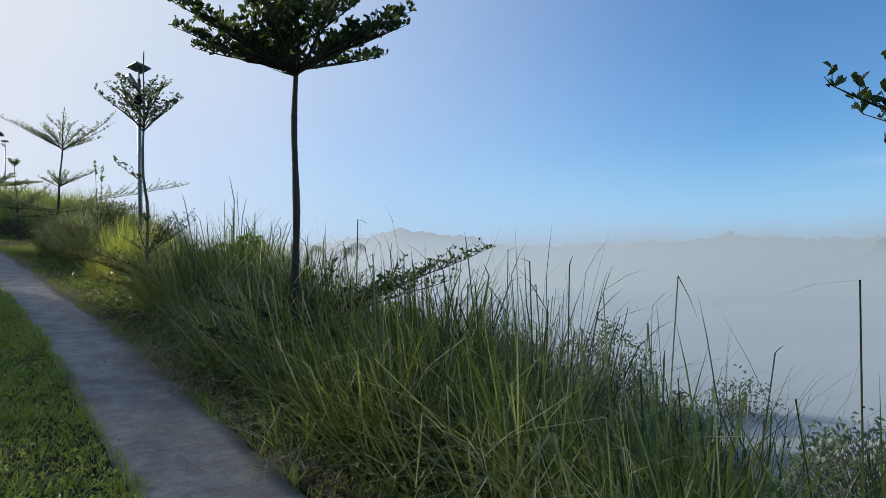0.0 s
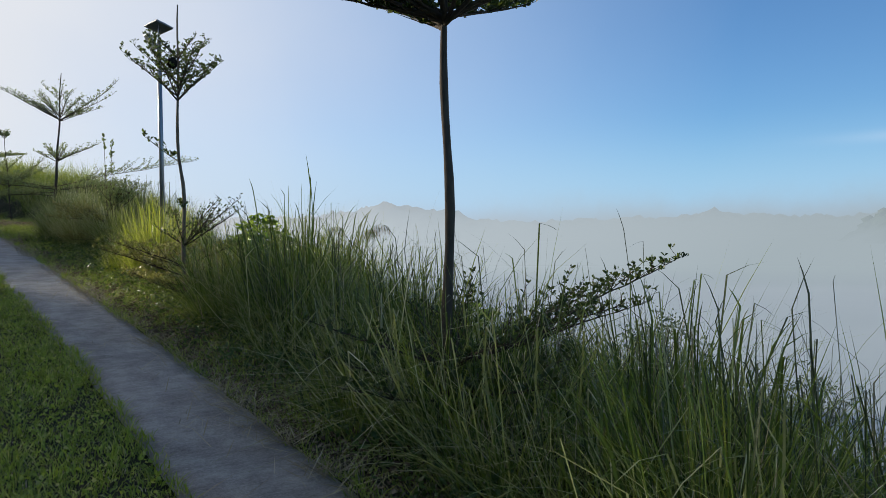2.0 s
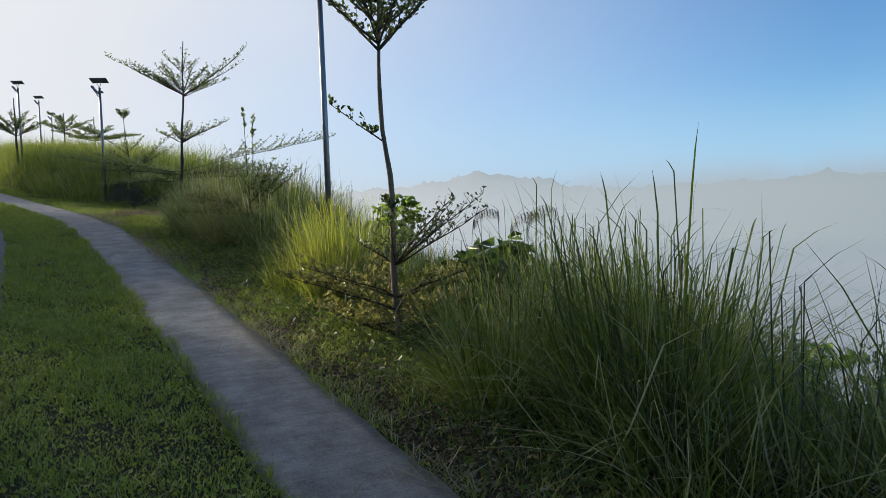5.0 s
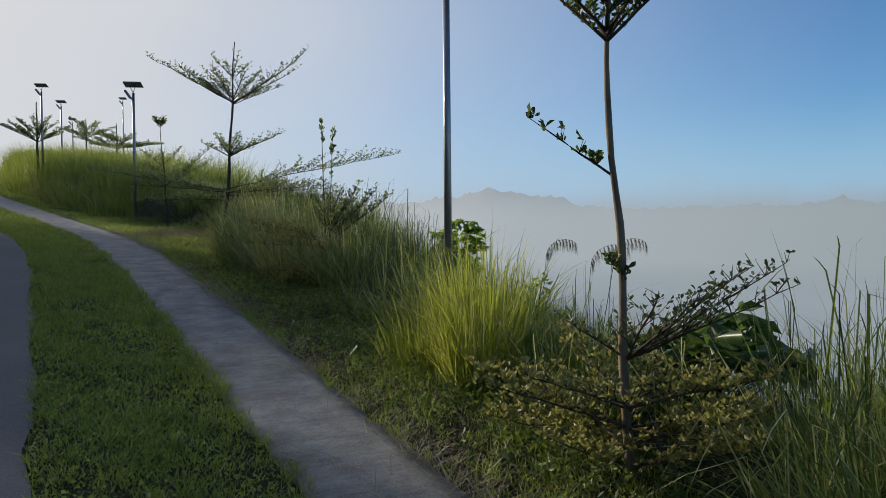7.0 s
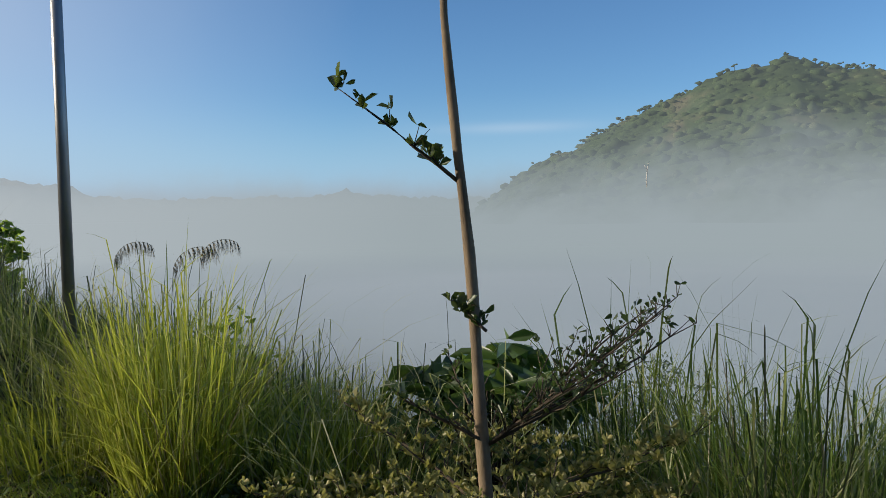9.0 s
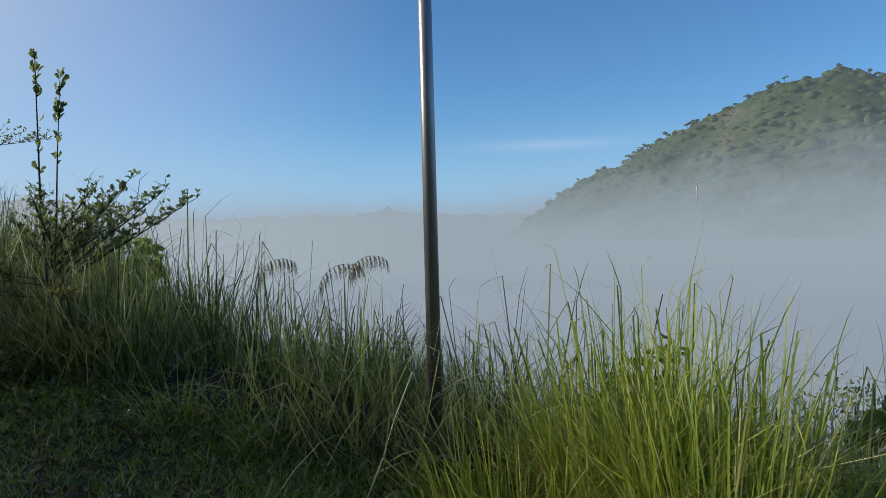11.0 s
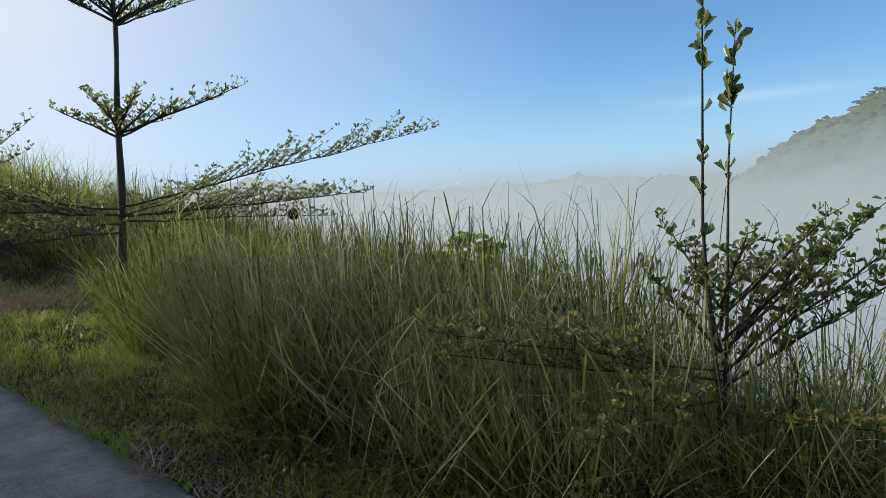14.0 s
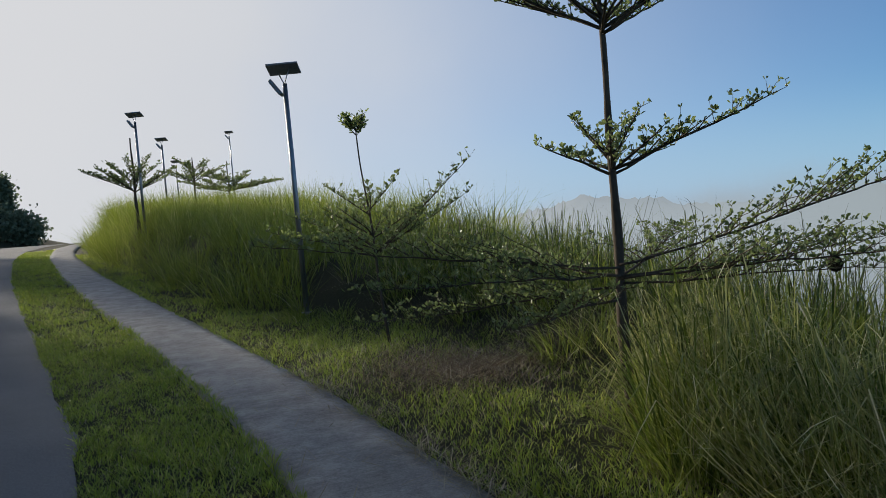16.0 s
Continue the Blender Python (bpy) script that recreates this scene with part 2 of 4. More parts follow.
def mist_glow(n, l):
    """Emission colour of mist as it looks from the path, painted whiter towards the sun."""
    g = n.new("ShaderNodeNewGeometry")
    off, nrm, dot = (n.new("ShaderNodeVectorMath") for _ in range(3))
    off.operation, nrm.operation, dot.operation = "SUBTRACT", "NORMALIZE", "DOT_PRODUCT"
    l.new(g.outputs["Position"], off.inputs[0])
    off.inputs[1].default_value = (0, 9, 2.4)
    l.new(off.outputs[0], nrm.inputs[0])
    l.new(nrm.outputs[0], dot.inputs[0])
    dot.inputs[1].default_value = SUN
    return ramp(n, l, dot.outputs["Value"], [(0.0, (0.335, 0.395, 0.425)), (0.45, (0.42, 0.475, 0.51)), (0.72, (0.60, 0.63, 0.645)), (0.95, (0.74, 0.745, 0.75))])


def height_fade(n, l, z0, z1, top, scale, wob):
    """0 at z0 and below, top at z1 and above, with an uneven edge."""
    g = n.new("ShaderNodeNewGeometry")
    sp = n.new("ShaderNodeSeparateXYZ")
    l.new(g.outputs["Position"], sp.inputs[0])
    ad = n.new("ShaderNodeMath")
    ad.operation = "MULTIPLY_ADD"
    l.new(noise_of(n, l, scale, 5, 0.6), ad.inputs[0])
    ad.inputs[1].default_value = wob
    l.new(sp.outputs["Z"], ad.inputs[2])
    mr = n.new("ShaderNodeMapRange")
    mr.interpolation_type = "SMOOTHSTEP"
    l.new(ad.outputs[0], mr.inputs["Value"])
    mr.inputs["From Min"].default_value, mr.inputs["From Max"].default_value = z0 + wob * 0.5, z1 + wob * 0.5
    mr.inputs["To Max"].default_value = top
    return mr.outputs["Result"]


def blend(n, l, f, a, b):
    mx = n.new("ShaderNodeMixShader")
    if isinstance(f, (int, float)):
        mx.inputs[0].default_value = f
    else:
        l.new(f, mx.inputs[0])
    l.new(a, mx.inputs[1])
    l.new(b, mx.inputs[2])
    return mx.outputs[0]


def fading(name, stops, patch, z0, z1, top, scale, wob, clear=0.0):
    """Wooded distance with mist painted over it lower down, as emission."""
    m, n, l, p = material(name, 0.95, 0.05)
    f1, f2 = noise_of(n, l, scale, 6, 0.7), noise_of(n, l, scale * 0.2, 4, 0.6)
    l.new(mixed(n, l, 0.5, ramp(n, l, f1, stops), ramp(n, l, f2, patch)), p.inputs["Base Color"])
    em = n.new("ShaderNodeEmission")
    l.new(mist_glow(n, l), em.inputs[0])
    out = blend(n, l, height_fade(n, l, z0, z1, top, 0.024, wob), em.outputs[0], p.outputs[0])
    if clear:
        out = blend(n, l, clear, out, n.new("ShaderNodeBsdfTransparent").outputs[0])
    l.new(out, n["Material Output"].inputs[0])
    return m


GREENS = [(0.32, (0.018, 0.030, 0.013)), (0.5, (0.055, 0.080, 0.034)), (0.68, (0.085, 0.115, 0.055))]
# hill mist is emission mixed into the material towards the foot
M_HILL = fading("hill_painted_mist", GREENS, [(0.40, (0.025, 0.040, 0.018)), (0.54, (0.055, 0.085, 0.04)), (0.62, (0.10, 0.105, 0.06)), (0.70, (0.19, 0.15, 0.11))], -4, 44, 0.80, 0.22, 34)
# haze on the far hills: pale greys, mostly mist emission, partly clear
M_FARHILL = fading("far_hills_painted_haze", [(0.3, (0.16, 0.15, 0.14)), (0.7, (0.28, 0.26, 0.23))], [(0.3, (0.16, 0.15, 0.14)), (0.7, (0.28, 0.26, 0.23))], 4, 46, 0.30, 0.02, 20, 0.30)

# mist near by is lit by the sky and thin at its shore; far off it glows in a painted colour
M_MIST, n, l, p = material("part_glowing_mist", 1.0, 0.0)
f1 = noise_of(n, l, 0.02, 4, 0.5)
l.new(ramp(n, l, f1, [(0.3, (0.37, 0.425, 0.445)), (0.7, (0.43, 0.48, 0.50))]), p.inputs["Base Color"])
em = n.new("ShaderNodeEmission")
l.new(mist_glow(n, l), em.inputs[0])
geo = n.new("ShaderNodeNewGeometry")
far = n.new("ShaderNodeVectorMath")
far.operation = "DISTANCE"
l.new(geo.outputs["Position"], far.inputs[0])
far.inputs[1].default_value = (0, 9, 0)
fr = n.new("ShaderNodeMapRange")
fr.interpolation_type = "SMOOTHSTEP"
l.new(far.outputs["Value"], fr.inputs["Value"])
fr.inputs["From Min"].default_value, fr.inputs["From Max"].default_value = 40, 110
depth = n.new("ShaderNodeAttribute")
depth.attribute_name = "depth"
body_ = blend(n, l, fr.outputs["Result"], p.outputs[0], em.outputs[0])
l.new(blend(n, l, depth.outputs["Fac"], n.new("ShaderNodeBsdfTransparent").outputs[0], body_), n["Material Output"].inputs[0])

# far haze as a self-lit sheet that thins out with height
M_VEIL, n, l, p = material("glowing_mist_veil", 1.0, 0.0)
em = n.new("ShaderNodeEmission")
l.new(mist_glow(n, l), em.inputs[0])
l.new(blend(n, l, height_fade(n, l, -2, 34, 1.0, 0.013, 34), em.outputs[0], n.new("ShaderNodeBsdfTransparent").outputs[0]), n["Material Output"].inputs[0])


# ---- helpers for meshes ----
def part(name, bm, mat, parent=None, label=""):
    me = bpy.data.meshes.new(name)
    bm.to_mesh(me)
    bm.free()
    me.materials.append(mat)
    ob = new(name, me)
    if parent:
        ob.parent = parent
    if label:
        ob["label"] = label
    return ob


def raw_mesh(name, verts, loops, sizes, mat, parent=None, smooth=False):
    """A mesh from arrays: points, corner numbers and the count of corners of each face."""
    me = bpy.data.meshes.new(name)
    me.vertices.add(len(verts))
    me.vertices.foreach_set("co", np.asarray(verts, np.float32).ravel())
    sizes = np.asarray(sizes, np.int32)
    me.loops.add(len(loops))
    me.loops.foreach_set("vertex_index", np.asarray(loops, np.int32))
    me.polygons.add(len(sizes))
    me.polygons.foreach_set("loop_start", np.concatenate(([0], np.cumsum(sizes)[:-1])).astype(np.int32))
    if smooth:
        me.polygons.foreach_set("use_smooth", np.ones(len(sizes), bool))
    me.update(calc_edges=True)
    me.validate()
    me.materials.append(mat)
    ob = new(name, me)
    if parent:
        ob.parent = parent
    return ob


def empty(name, x, y, z):
    ob = new(name)
    ob.empty_display_size = 0.1
    ob.location = (x, y, z)
    return ob


# ---- the lie of the land ----
def path_mid(y):
    return np.interp(y, [-60, 8, 12, 16, 20, 22.5, 25, 27.5, 30, 33.2, 40.3, 48.5, 53, 57, 60, 64, 70, 75], [1.16, 1.16, 1.06, 0.92, 0.75, 0.60, 0.25, -0.27, -0.79, -1.49, -2.95, -4.4, -5.0, -5.3, -5.0, -3.6, -0.5, 3.0])


def path_half(y):
    return np.interp(y, [0, 10, 22, 40], [0.34, 0.36, 0.47, 0.47])


def base_z(y):
    return np.interp(y, [-80, -20, 0, 62, 75, 120], [-5.0, -1.9, -0.07, 5.91, 6.2, 3.0])


def tall_edge(y):
    """Where the tall grass begins, to the right of the footpath."""
    return np.interp(y, [-6, 5, 8, 10, 14, 16, 18, 20, 22, 24, 27, 28.3, 29.3, 32, 36, 42, 50, 57, 62, 66, 75], [1.75, 1.75, 1.98, 2.2, 2.5, 2.42, 2.0, 1.98, 2.15, 2.75, 2.6, 1.9, 0.9, 0.2, -0.8, -1.9, -3.6, -4.3, -3.6, -1.5, 5.0])


def brow(y):
    """Where the bank begins to fall away to the valley."""
    return np.interp(y, [-6, 1, 4, 8, 10, 12, 14, 16, 20, 30, 40, 50, 60], [2.1, 2.3, 3.0, 3.2, 3.6, 3.3, 3.2, 3.5, 4.4, 5.0, 5.5, 5.5, 4])


def land(x, y):
    x, y = np.asarray(x, float), np.asarray(y, float)
    z = base_z(y)
    over = np.maximum(0, x - brow(y))
    z = z - 0.50 * over - 0.05 * np.minimum(over, 1.5) ** 2
    z = np.maximum(z, -26 + 0.0 * x)
    rise = np.maximum(0, (path_mid(y) - 8.5) - x)
    z = z + np.minimum(0.28 * rise, 7) 
    m = np.clip((x - tall_edge(y)) / 1.1, 0, 1)
    z = z + np.interp(y, [10, 17, 22, 28, 35, 42, 60], [0, 0.15, 0.25, 0.50, 0.80, 1.1, 1.2]) * m * m * (3 - 2 * m)
    w = np.clip((x - path_mid(y) - path_half(y) - 0.15) / 0.8, 0, 1)
    z = z + w * 0.05 * np.sin(x * 2.1 + 1.3 * np.sin(y * 1.1)) * np.cos(y * 1.7)
    on_path = (np.abs(x - path_mid(y)) < path_half(y) + 0.02)
    return z - 0.06 * on_path


def ground_patch(name, xs, ys, mat, lift=0.0):
    X, Y = np.meshgrid(xs, ys)
    Z = land(X, Y) + lift
    nx, ny = len(xs), len(ys)
    i = np.arange((ny - 1) * (nx - 1))
    a = (i // (nx - 1)) * nx + i % (nx - 1)
    quads = np.stack([a, a + 1, a + nx + 1, a + nx], 1)
    return raw_mesh(name, np.stack([X.ravel(), Y.ravel(), Z.ravel()], 1), quads.ravel(), np.full(len(quads), 4), mat, smooth=True)


xs = np.concatenate([np.linspace(-3000, -60, 14)[:-1], np.linspace(-60, -6, 28)[:-1], np.linspace(-6, 8, 113)[:-1], np.linspace(8, 60, 53)[:-1], np.linspace(60, 3000, 14)])
ys = np.concatenate([np.linspace(-3000, -60, 12)[:-1], np.linspace(-60, -4, 29)[:-1], np.linspace(-4, 50, 271)[:-1], np.linspace(50, 130, 41)[:-1], np.linspace(130, 3000, 12)])
tagged(ground_patch("ground", xs, ys, M_SOIL), "dark soil slope with litter, falling to a misty valley", "ground", kind="structure")

# road on the uphill side
ry = np.linspace(-30, 75, 211)
rv, rl = [], []
for y in ry:
    e = float(path_mid(y)) - 1.62
    for k in range(9):
        x = e - 5.0 * k / 8 + (0.03 * math.sin(y * 2.3) + 0.02 * math.sin(y * 7.1) if k == 0 else 0)
        rv.append((x, y, float(base_z(y)) + 0.012 + 0.02 * math.sin(math.pi * k / 8)))
for j in range(len(ry) - 1):
    for k in range(8):
        a = j * 9 + k
        rl += [a + 1, a, a + 9, a + 10]
tagged(raw_mesh("road", rv, rl, np.full(len(rl) // 4, 4), M_ROAD, smooth=True), "grey worn road along a grass strip", "road", kind="structure")

# ---- valley mist, hills ----
mx_ = np.concatenate([np.linspace(2, 60, 88)[:-1], np.linspace(60, 440, 50)])
my_ = np.concatenate([np.linspace(-440, -60, 30)[:-1], np.linspace(-60, 120, 121)[:-1], np.linspace(120, 460, 40)])
X, Y = np.meshgrid(mx_, my_)
Z = -2.5 + 0.25 * np.sin(X * 0.05 + 2 * np.sin(Y * 0.021)) * np.sin(Y * 0.043 + 1) + np.clip((np.hypot(X, Y) - 80) / 420, 0, 1) ** 1.2 * 6
nx, ny = len(mx_), len(my_)
i = np.arange((ny - 1) * (nx - 1))
a = (i // (nx - 1)) * nx + i % (nx - 1)
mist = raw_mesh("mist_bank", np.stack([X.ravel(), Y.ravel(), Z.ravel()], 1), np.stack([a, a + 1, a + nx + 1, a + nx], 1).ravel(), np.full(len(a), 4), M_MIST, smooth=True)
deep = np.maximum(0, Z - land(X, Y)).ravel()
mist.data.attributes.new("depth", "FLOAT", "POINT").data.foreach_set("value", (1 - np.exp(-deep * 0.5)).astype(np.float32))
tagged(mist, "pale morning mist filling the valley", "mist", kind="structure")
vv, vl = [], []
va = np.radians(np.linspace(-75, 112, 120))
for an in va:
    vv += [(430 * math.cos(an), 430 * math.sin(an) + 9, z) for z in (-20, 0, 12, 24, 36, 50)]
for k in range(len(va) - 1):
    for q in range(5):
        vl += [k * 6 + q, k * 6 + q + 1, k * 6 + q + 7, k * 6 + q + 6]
tagged(raw_mesh("backdrop_mist", vv, vl, np.full(len(vl) // 4, 4), M_VEIL, smooth=True), "far bank of glowing mist before the hills", "mist", kind="structure")


def ridge(name, pts, depth, step, bump, mat, label):
    """A long hill: (x, y, top) points along its crest."""
    pts = np.array(pts, float)
    d = np.concatenate([[0], np.cumsum(np.hypot(np.diff(pts[:, 0]), np.diff(pts[:, 1])))])
    s = np.arange(0, d[-1], step)
    cx, cy, cz = (np.interp(s, d, pts[:, k]) for k in range(3))
    across = np.linspace(-1, 1, 41)
    vs = []
    for k in range(len(s)):
        out = Vector((cx[k], cy[k], 0)).normalized()
        for q in across:
            prof = max(0.0, 1 - abs(q) ** 1.35)
            x, y = cx[k] + out.x * q * depth, cy[k] + out.y * q * depth
            z = -15 + (cz[k] + 15) * prof
            z += bump * prof ** 0.3 * (noise.noise(Vector((x, y, z)) * 0.07) + 0.6 * noise.noise(Vector((x, y, z)) * 0.21)) 
            vs.append((x, y, z))
    n2 = len(across)
    i = np.arange((len(s) - 1) * (n2 - 1))
    a = (i // (n2 - 1)) * n2 + i % (n2 - 1)
    ob = raw_mesh(name, vs, np.stack([a, a + 1, a + n2 + 1, a + n2], 1).ravel(), np.full(len(a), 4), mat, smooth=True)
    tagged(ob, label, "hill", kind="structure")
    return vs


CREST = [(27, -6, 1.0), (24.3, 3, 0.95), (20, 18, 0.97), (14.6, 33, 1.0), (10, 44, 1.0), (6.2, 52, 1.0), (1, 59, 1.0), (-1.5, 54, 1.0), (-6, 50, 1.0), (-14, 42, 1.0), (-28, 25, 0.95), (-42, 4, 0.9)]
HILL = [(300 * k * math.cos(radians(a)), 300 * k * math.sin(radians(a)) + 10, h) for a, h, k in CREST]
hill_pts = ridge("backdrop_hill", HILL, 95, 2.5, 2.2, M_HILL, "wooded hill with mist painted over its foot")
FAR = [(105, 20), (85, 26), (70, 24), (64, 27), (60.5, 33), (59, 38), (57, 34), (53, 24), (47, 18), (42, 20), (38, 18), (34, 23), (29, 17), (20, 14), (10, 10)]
ridge("backdrop_far_hills", [(600 * math.cos(radians(a)), 600 * math.sin(radians(a)) + 8, h) for a, h in FAR], 120, 3.5, 5.5, M_FARHILL, "far hills made faint by painted haze")

# woods on the hill: many uneven crowns in one mesh
rng = np.random.default_rng(5)
ico = bmesh.new()
bmesh.ops.create_icosphere(ico, subdivisions=1, radius=1)
ico_v = np.array([v.co[:] for v in ico.verts])
ico_f = np.array([[v.index for v in f.verts] for f in ico.faces])
ico.free()
hp = np.array(hill_pts)
hp = hp[(hp[:, 2] > 6) & (np.hypot(hp[:, 0], hp[:, 1] - 10) < 312) & (hp[:, 1] > -70)]
pick = rng.choice(len(hp), min(9000, len(hp)), replace=False)
wv, wf = [], []
for k, idx in enumerate(pick):
    r = rng.uniform(1.3, 2.5) if rng.random() < 0.9 else rng.uniform(2.5, 3.8)
    lump = 1 + 0.45 * np.sin(ico_v @ rng.normal(0, 3.2, 3) + rng.uniform(0, 6)) * np.sin(ico_v @ rng.normal(0, 3.2, 3)) + rng.normal(0, 0.09, len(ico_v))
    wv.append(ico_v * lump[:, None] * r * np.array([rng.uniform(0.8, 1.6), rng.uniform(0.8, 1.6), rng.uniform(0.5, 0.95)]) + hp[idx] + rng.normal(0, 1.0, 3) * (1.3, 1.3, 0.2) - (0, 0, r * 0.72))
    wf.append(ico_f + k * len(ico_v))
crest = np.array(hill_pts).reshape(-1, 41, 3)[:, 19:22].reshape(-1, 3)
crest = crest[(crest[:, 2] > 14) & (crest[:, 1] < 250) & (crest[:, 1] > -70)]
for k in range(80):
    q = crest[rng.integers(len(crest))]
    lift = rng.uniform(0.3, 1.7)
    for _ in range(3):
        r = rng.uniform(0.35, 0.85)
        wf.append(ico_f + len(wv) * len(ico_v))
        wv.append(ico_v * (1 + rng.normal(0, 0.2, (len(ico_v), 1))) * r * (1.2, 1.2, 0.7) + q + rng.normal(0, 0.7, 3) * (1, 1, 0.4) + (0, 0, lift))
    wf.append(ico_f + len(wv) * len(ico_v))
    wv.append(ico_v * (0.14, 0.14, lift * 0.6) + q + (0, 0, lift * 0.4))
wf = np.concatenate(wf)
tagged(raw_mesh("hill_woods", np.concatenate(wv), wf.ravel(), np.full(len(wf), 3), M_HILL, smooth=True), "far woods with hillside mist painted in", "woods", kind="stuff")


# a bleached dead trunk on the hillside
face = np.array(hill_pts)
aim = (face[:, :2] - (-0.3, 11.2)) / np.linalg.norm(face[:, :2] - (-0.3, 11.2), axis=1)[:, None]
foot = face[np.argmin(np.abs(np.degrees(np.arctan2(aim[:, 1], aim[:, 0])) - 10.2) + 0.4 * np.abs(face[:, 2] - 11) + 0.02 * np.hypot(face[:, 0], face[:, 1]))]


# ---- blades ----
def blades(name, root, h, az, lean, droop, w, segs, mat, parent=None):
    """Many blades in one mesh: root points, lengths, headings, how far they lean and droop, widths."""
    N = len(root)
    d = np.stack([np.cos(az), np.sin(az), np.zeros(N)], 1)
    tw = az + np.pi / 2 + rng.normal(0, 0.7, N)
    side = np.stack([np.cos(tw), np.sin(tw), np.zeros(N)], 1)
    rows = []
    for k in range(segs):
        u = k / segs
        c = root + d * ((lean * u + droop * u ** 2.2) * h)[:, None]
        c[:, 2] += h * (u * np.sqrt(np.maximum(0.15, 1 - lean ** 2)) - 0.55 * droop * u ** 2.6)
        ww = (w * (0.6 + 0.4 * min(1, u * 3)) * (1 - u ** 2 * 0.75))[:, None]
        rows += [c - side * ww / 2, c + side * ww / 2]
    c = root + d * ((lean + droop) * h)[:, None]
    c[:, 2] += h * (np.sqrt(np.maximum(0.15, 1 - lean ** 2)) - 0.55 * droop)
    rows.append(c)
    V = np.stack(rows, 1)
    m = 2 * segs + 1
    base = (np.arange(N) * m)[:, None]
    quads = np.concatenate([base + np.array([2 * k, 2 * k + 1, 2 * k + 3, 2 * k + 2]) for k in range(segs - 1)], 1) if segs > 1 else np.zeros((N, 0), int)
    tri = base + np.array([2 * segs - 2, 2 * segs - 1, 2 * segs])
    loops = np.concatenate([quads, tri], 1).ravel()
    sizes = np.tile([4] * (segs - 1) + [3], N)
    return raw_mesh(name, V.reshape(-1, 3), loops, sizes, mat, parent)


def tuft_arrays(cx, cy, n, r, h0, h1, spread):
    """Blades of one tuft that fans out from its middle."""
    a = rng.uniform(0, 2 * np.pi, n)
    q = r * np.sqrt(rng.uniform(0, 1, n))
    x, y = cx + q * np.cos(a), cy + q * np.sin(a)
    root = np.stack([x, y, land(x, y) - 0.02], 1)
    h = rng.uniform(h0, h1, n) * (1 - 0.25 * q / max(r, 1e-3))
    az = a + rng.normal(0, 0.6, n)
    lean = np.clip(rng.normal(0.12, 0.12, n) + spread * q / max(r, 1e-3), 0, 0.85)
    droop = np.clip(rng.gamma(1.5, 0.19, n), 0.02, 1.0)
    return root, h, az, lean, droop


def join(parts):
    return [np.concatenate(c) for c in zip(*parts)]


# ---- leaves ----
def leaves(name, pos, axis, size, mat, parent=None, wide=0.5, curl=0.15):
    """Many obovate folded leaves in one mesh."""
    N = len(pos)
    axis = axis / np.linalg.norm(axis, axis=1)[:, None]
    ref = rng.normal(0, 1, (N, 3))
    s = np.cross(axis, ref)
    s /= np.linalg.norm(s, axis=1)[:, None] + 1e-9
    up = np.cross(s, axis)
    L = size[:, None]
    P = [pos,
         pos + axis * L * 0.38 - s * L * wide * 0.36 + up * L * 0.08,
         pos + axis * L * 0.76 - s * L * wide * 0.50 + up * L * 0.06,
         pos + axis * L - up * L * curl,
         pos + axis * L * 0.76 + s * L * wide * 0.50 + up * L * 0.06,
         pos + axis * L * 0.38 + s * L * wide * 0.36 + up * L * 0.08]
    V = np.stack(P, 1).reshape(-1, 3)
    b = (np.arange(N) * 6)[:, None]
    loops = np.concatenate([b + np.array([0, 3, 2, 1]), b + np.array([0, 5, 4, 3])], 1).ravel()
    return raw_mesh(name, V, loops, np.full(2 * N, 4), mat, parent)


def tubes(lines, sides=5):
    """Tapered limbs along lines of (point, radius), joined into arrays."""
    vs, lo, sz = [], [], []
    for line in lines:
        o = len(vs)
        for k, (pt, r) in enumerate(line):
            a, b = line[max(0, k - 1)][0], line[min(len(line) - 1, k + 1)][0]
            t = (Vector(b) - Vector(a)).normalized()
            u = t.orthogonal().normalized()
            v = t.cross(u)
            for j in range(sides):
                an = 2 * math.pi * j / sides
                vs.append(Vector(pt) + (u * math.cos(an) + v * math.sin(an)) * r)
        for k in range(len(line) - 1):
            for j in range(sides):
                a, b = o + k * sides + j, o + k * sides + (j + 1) % sides
                lo += [a, b, b + sides, a + sides]
                sz.append(4)
        lo += list(range(o + sides - 1, o - 1, -1))
        lo += list(range(o + (len(line) - 1) * sides, o + len(line) * sides))
        sz += [sides, sides]
    return [tuple(v) for v in vs], lo, sz


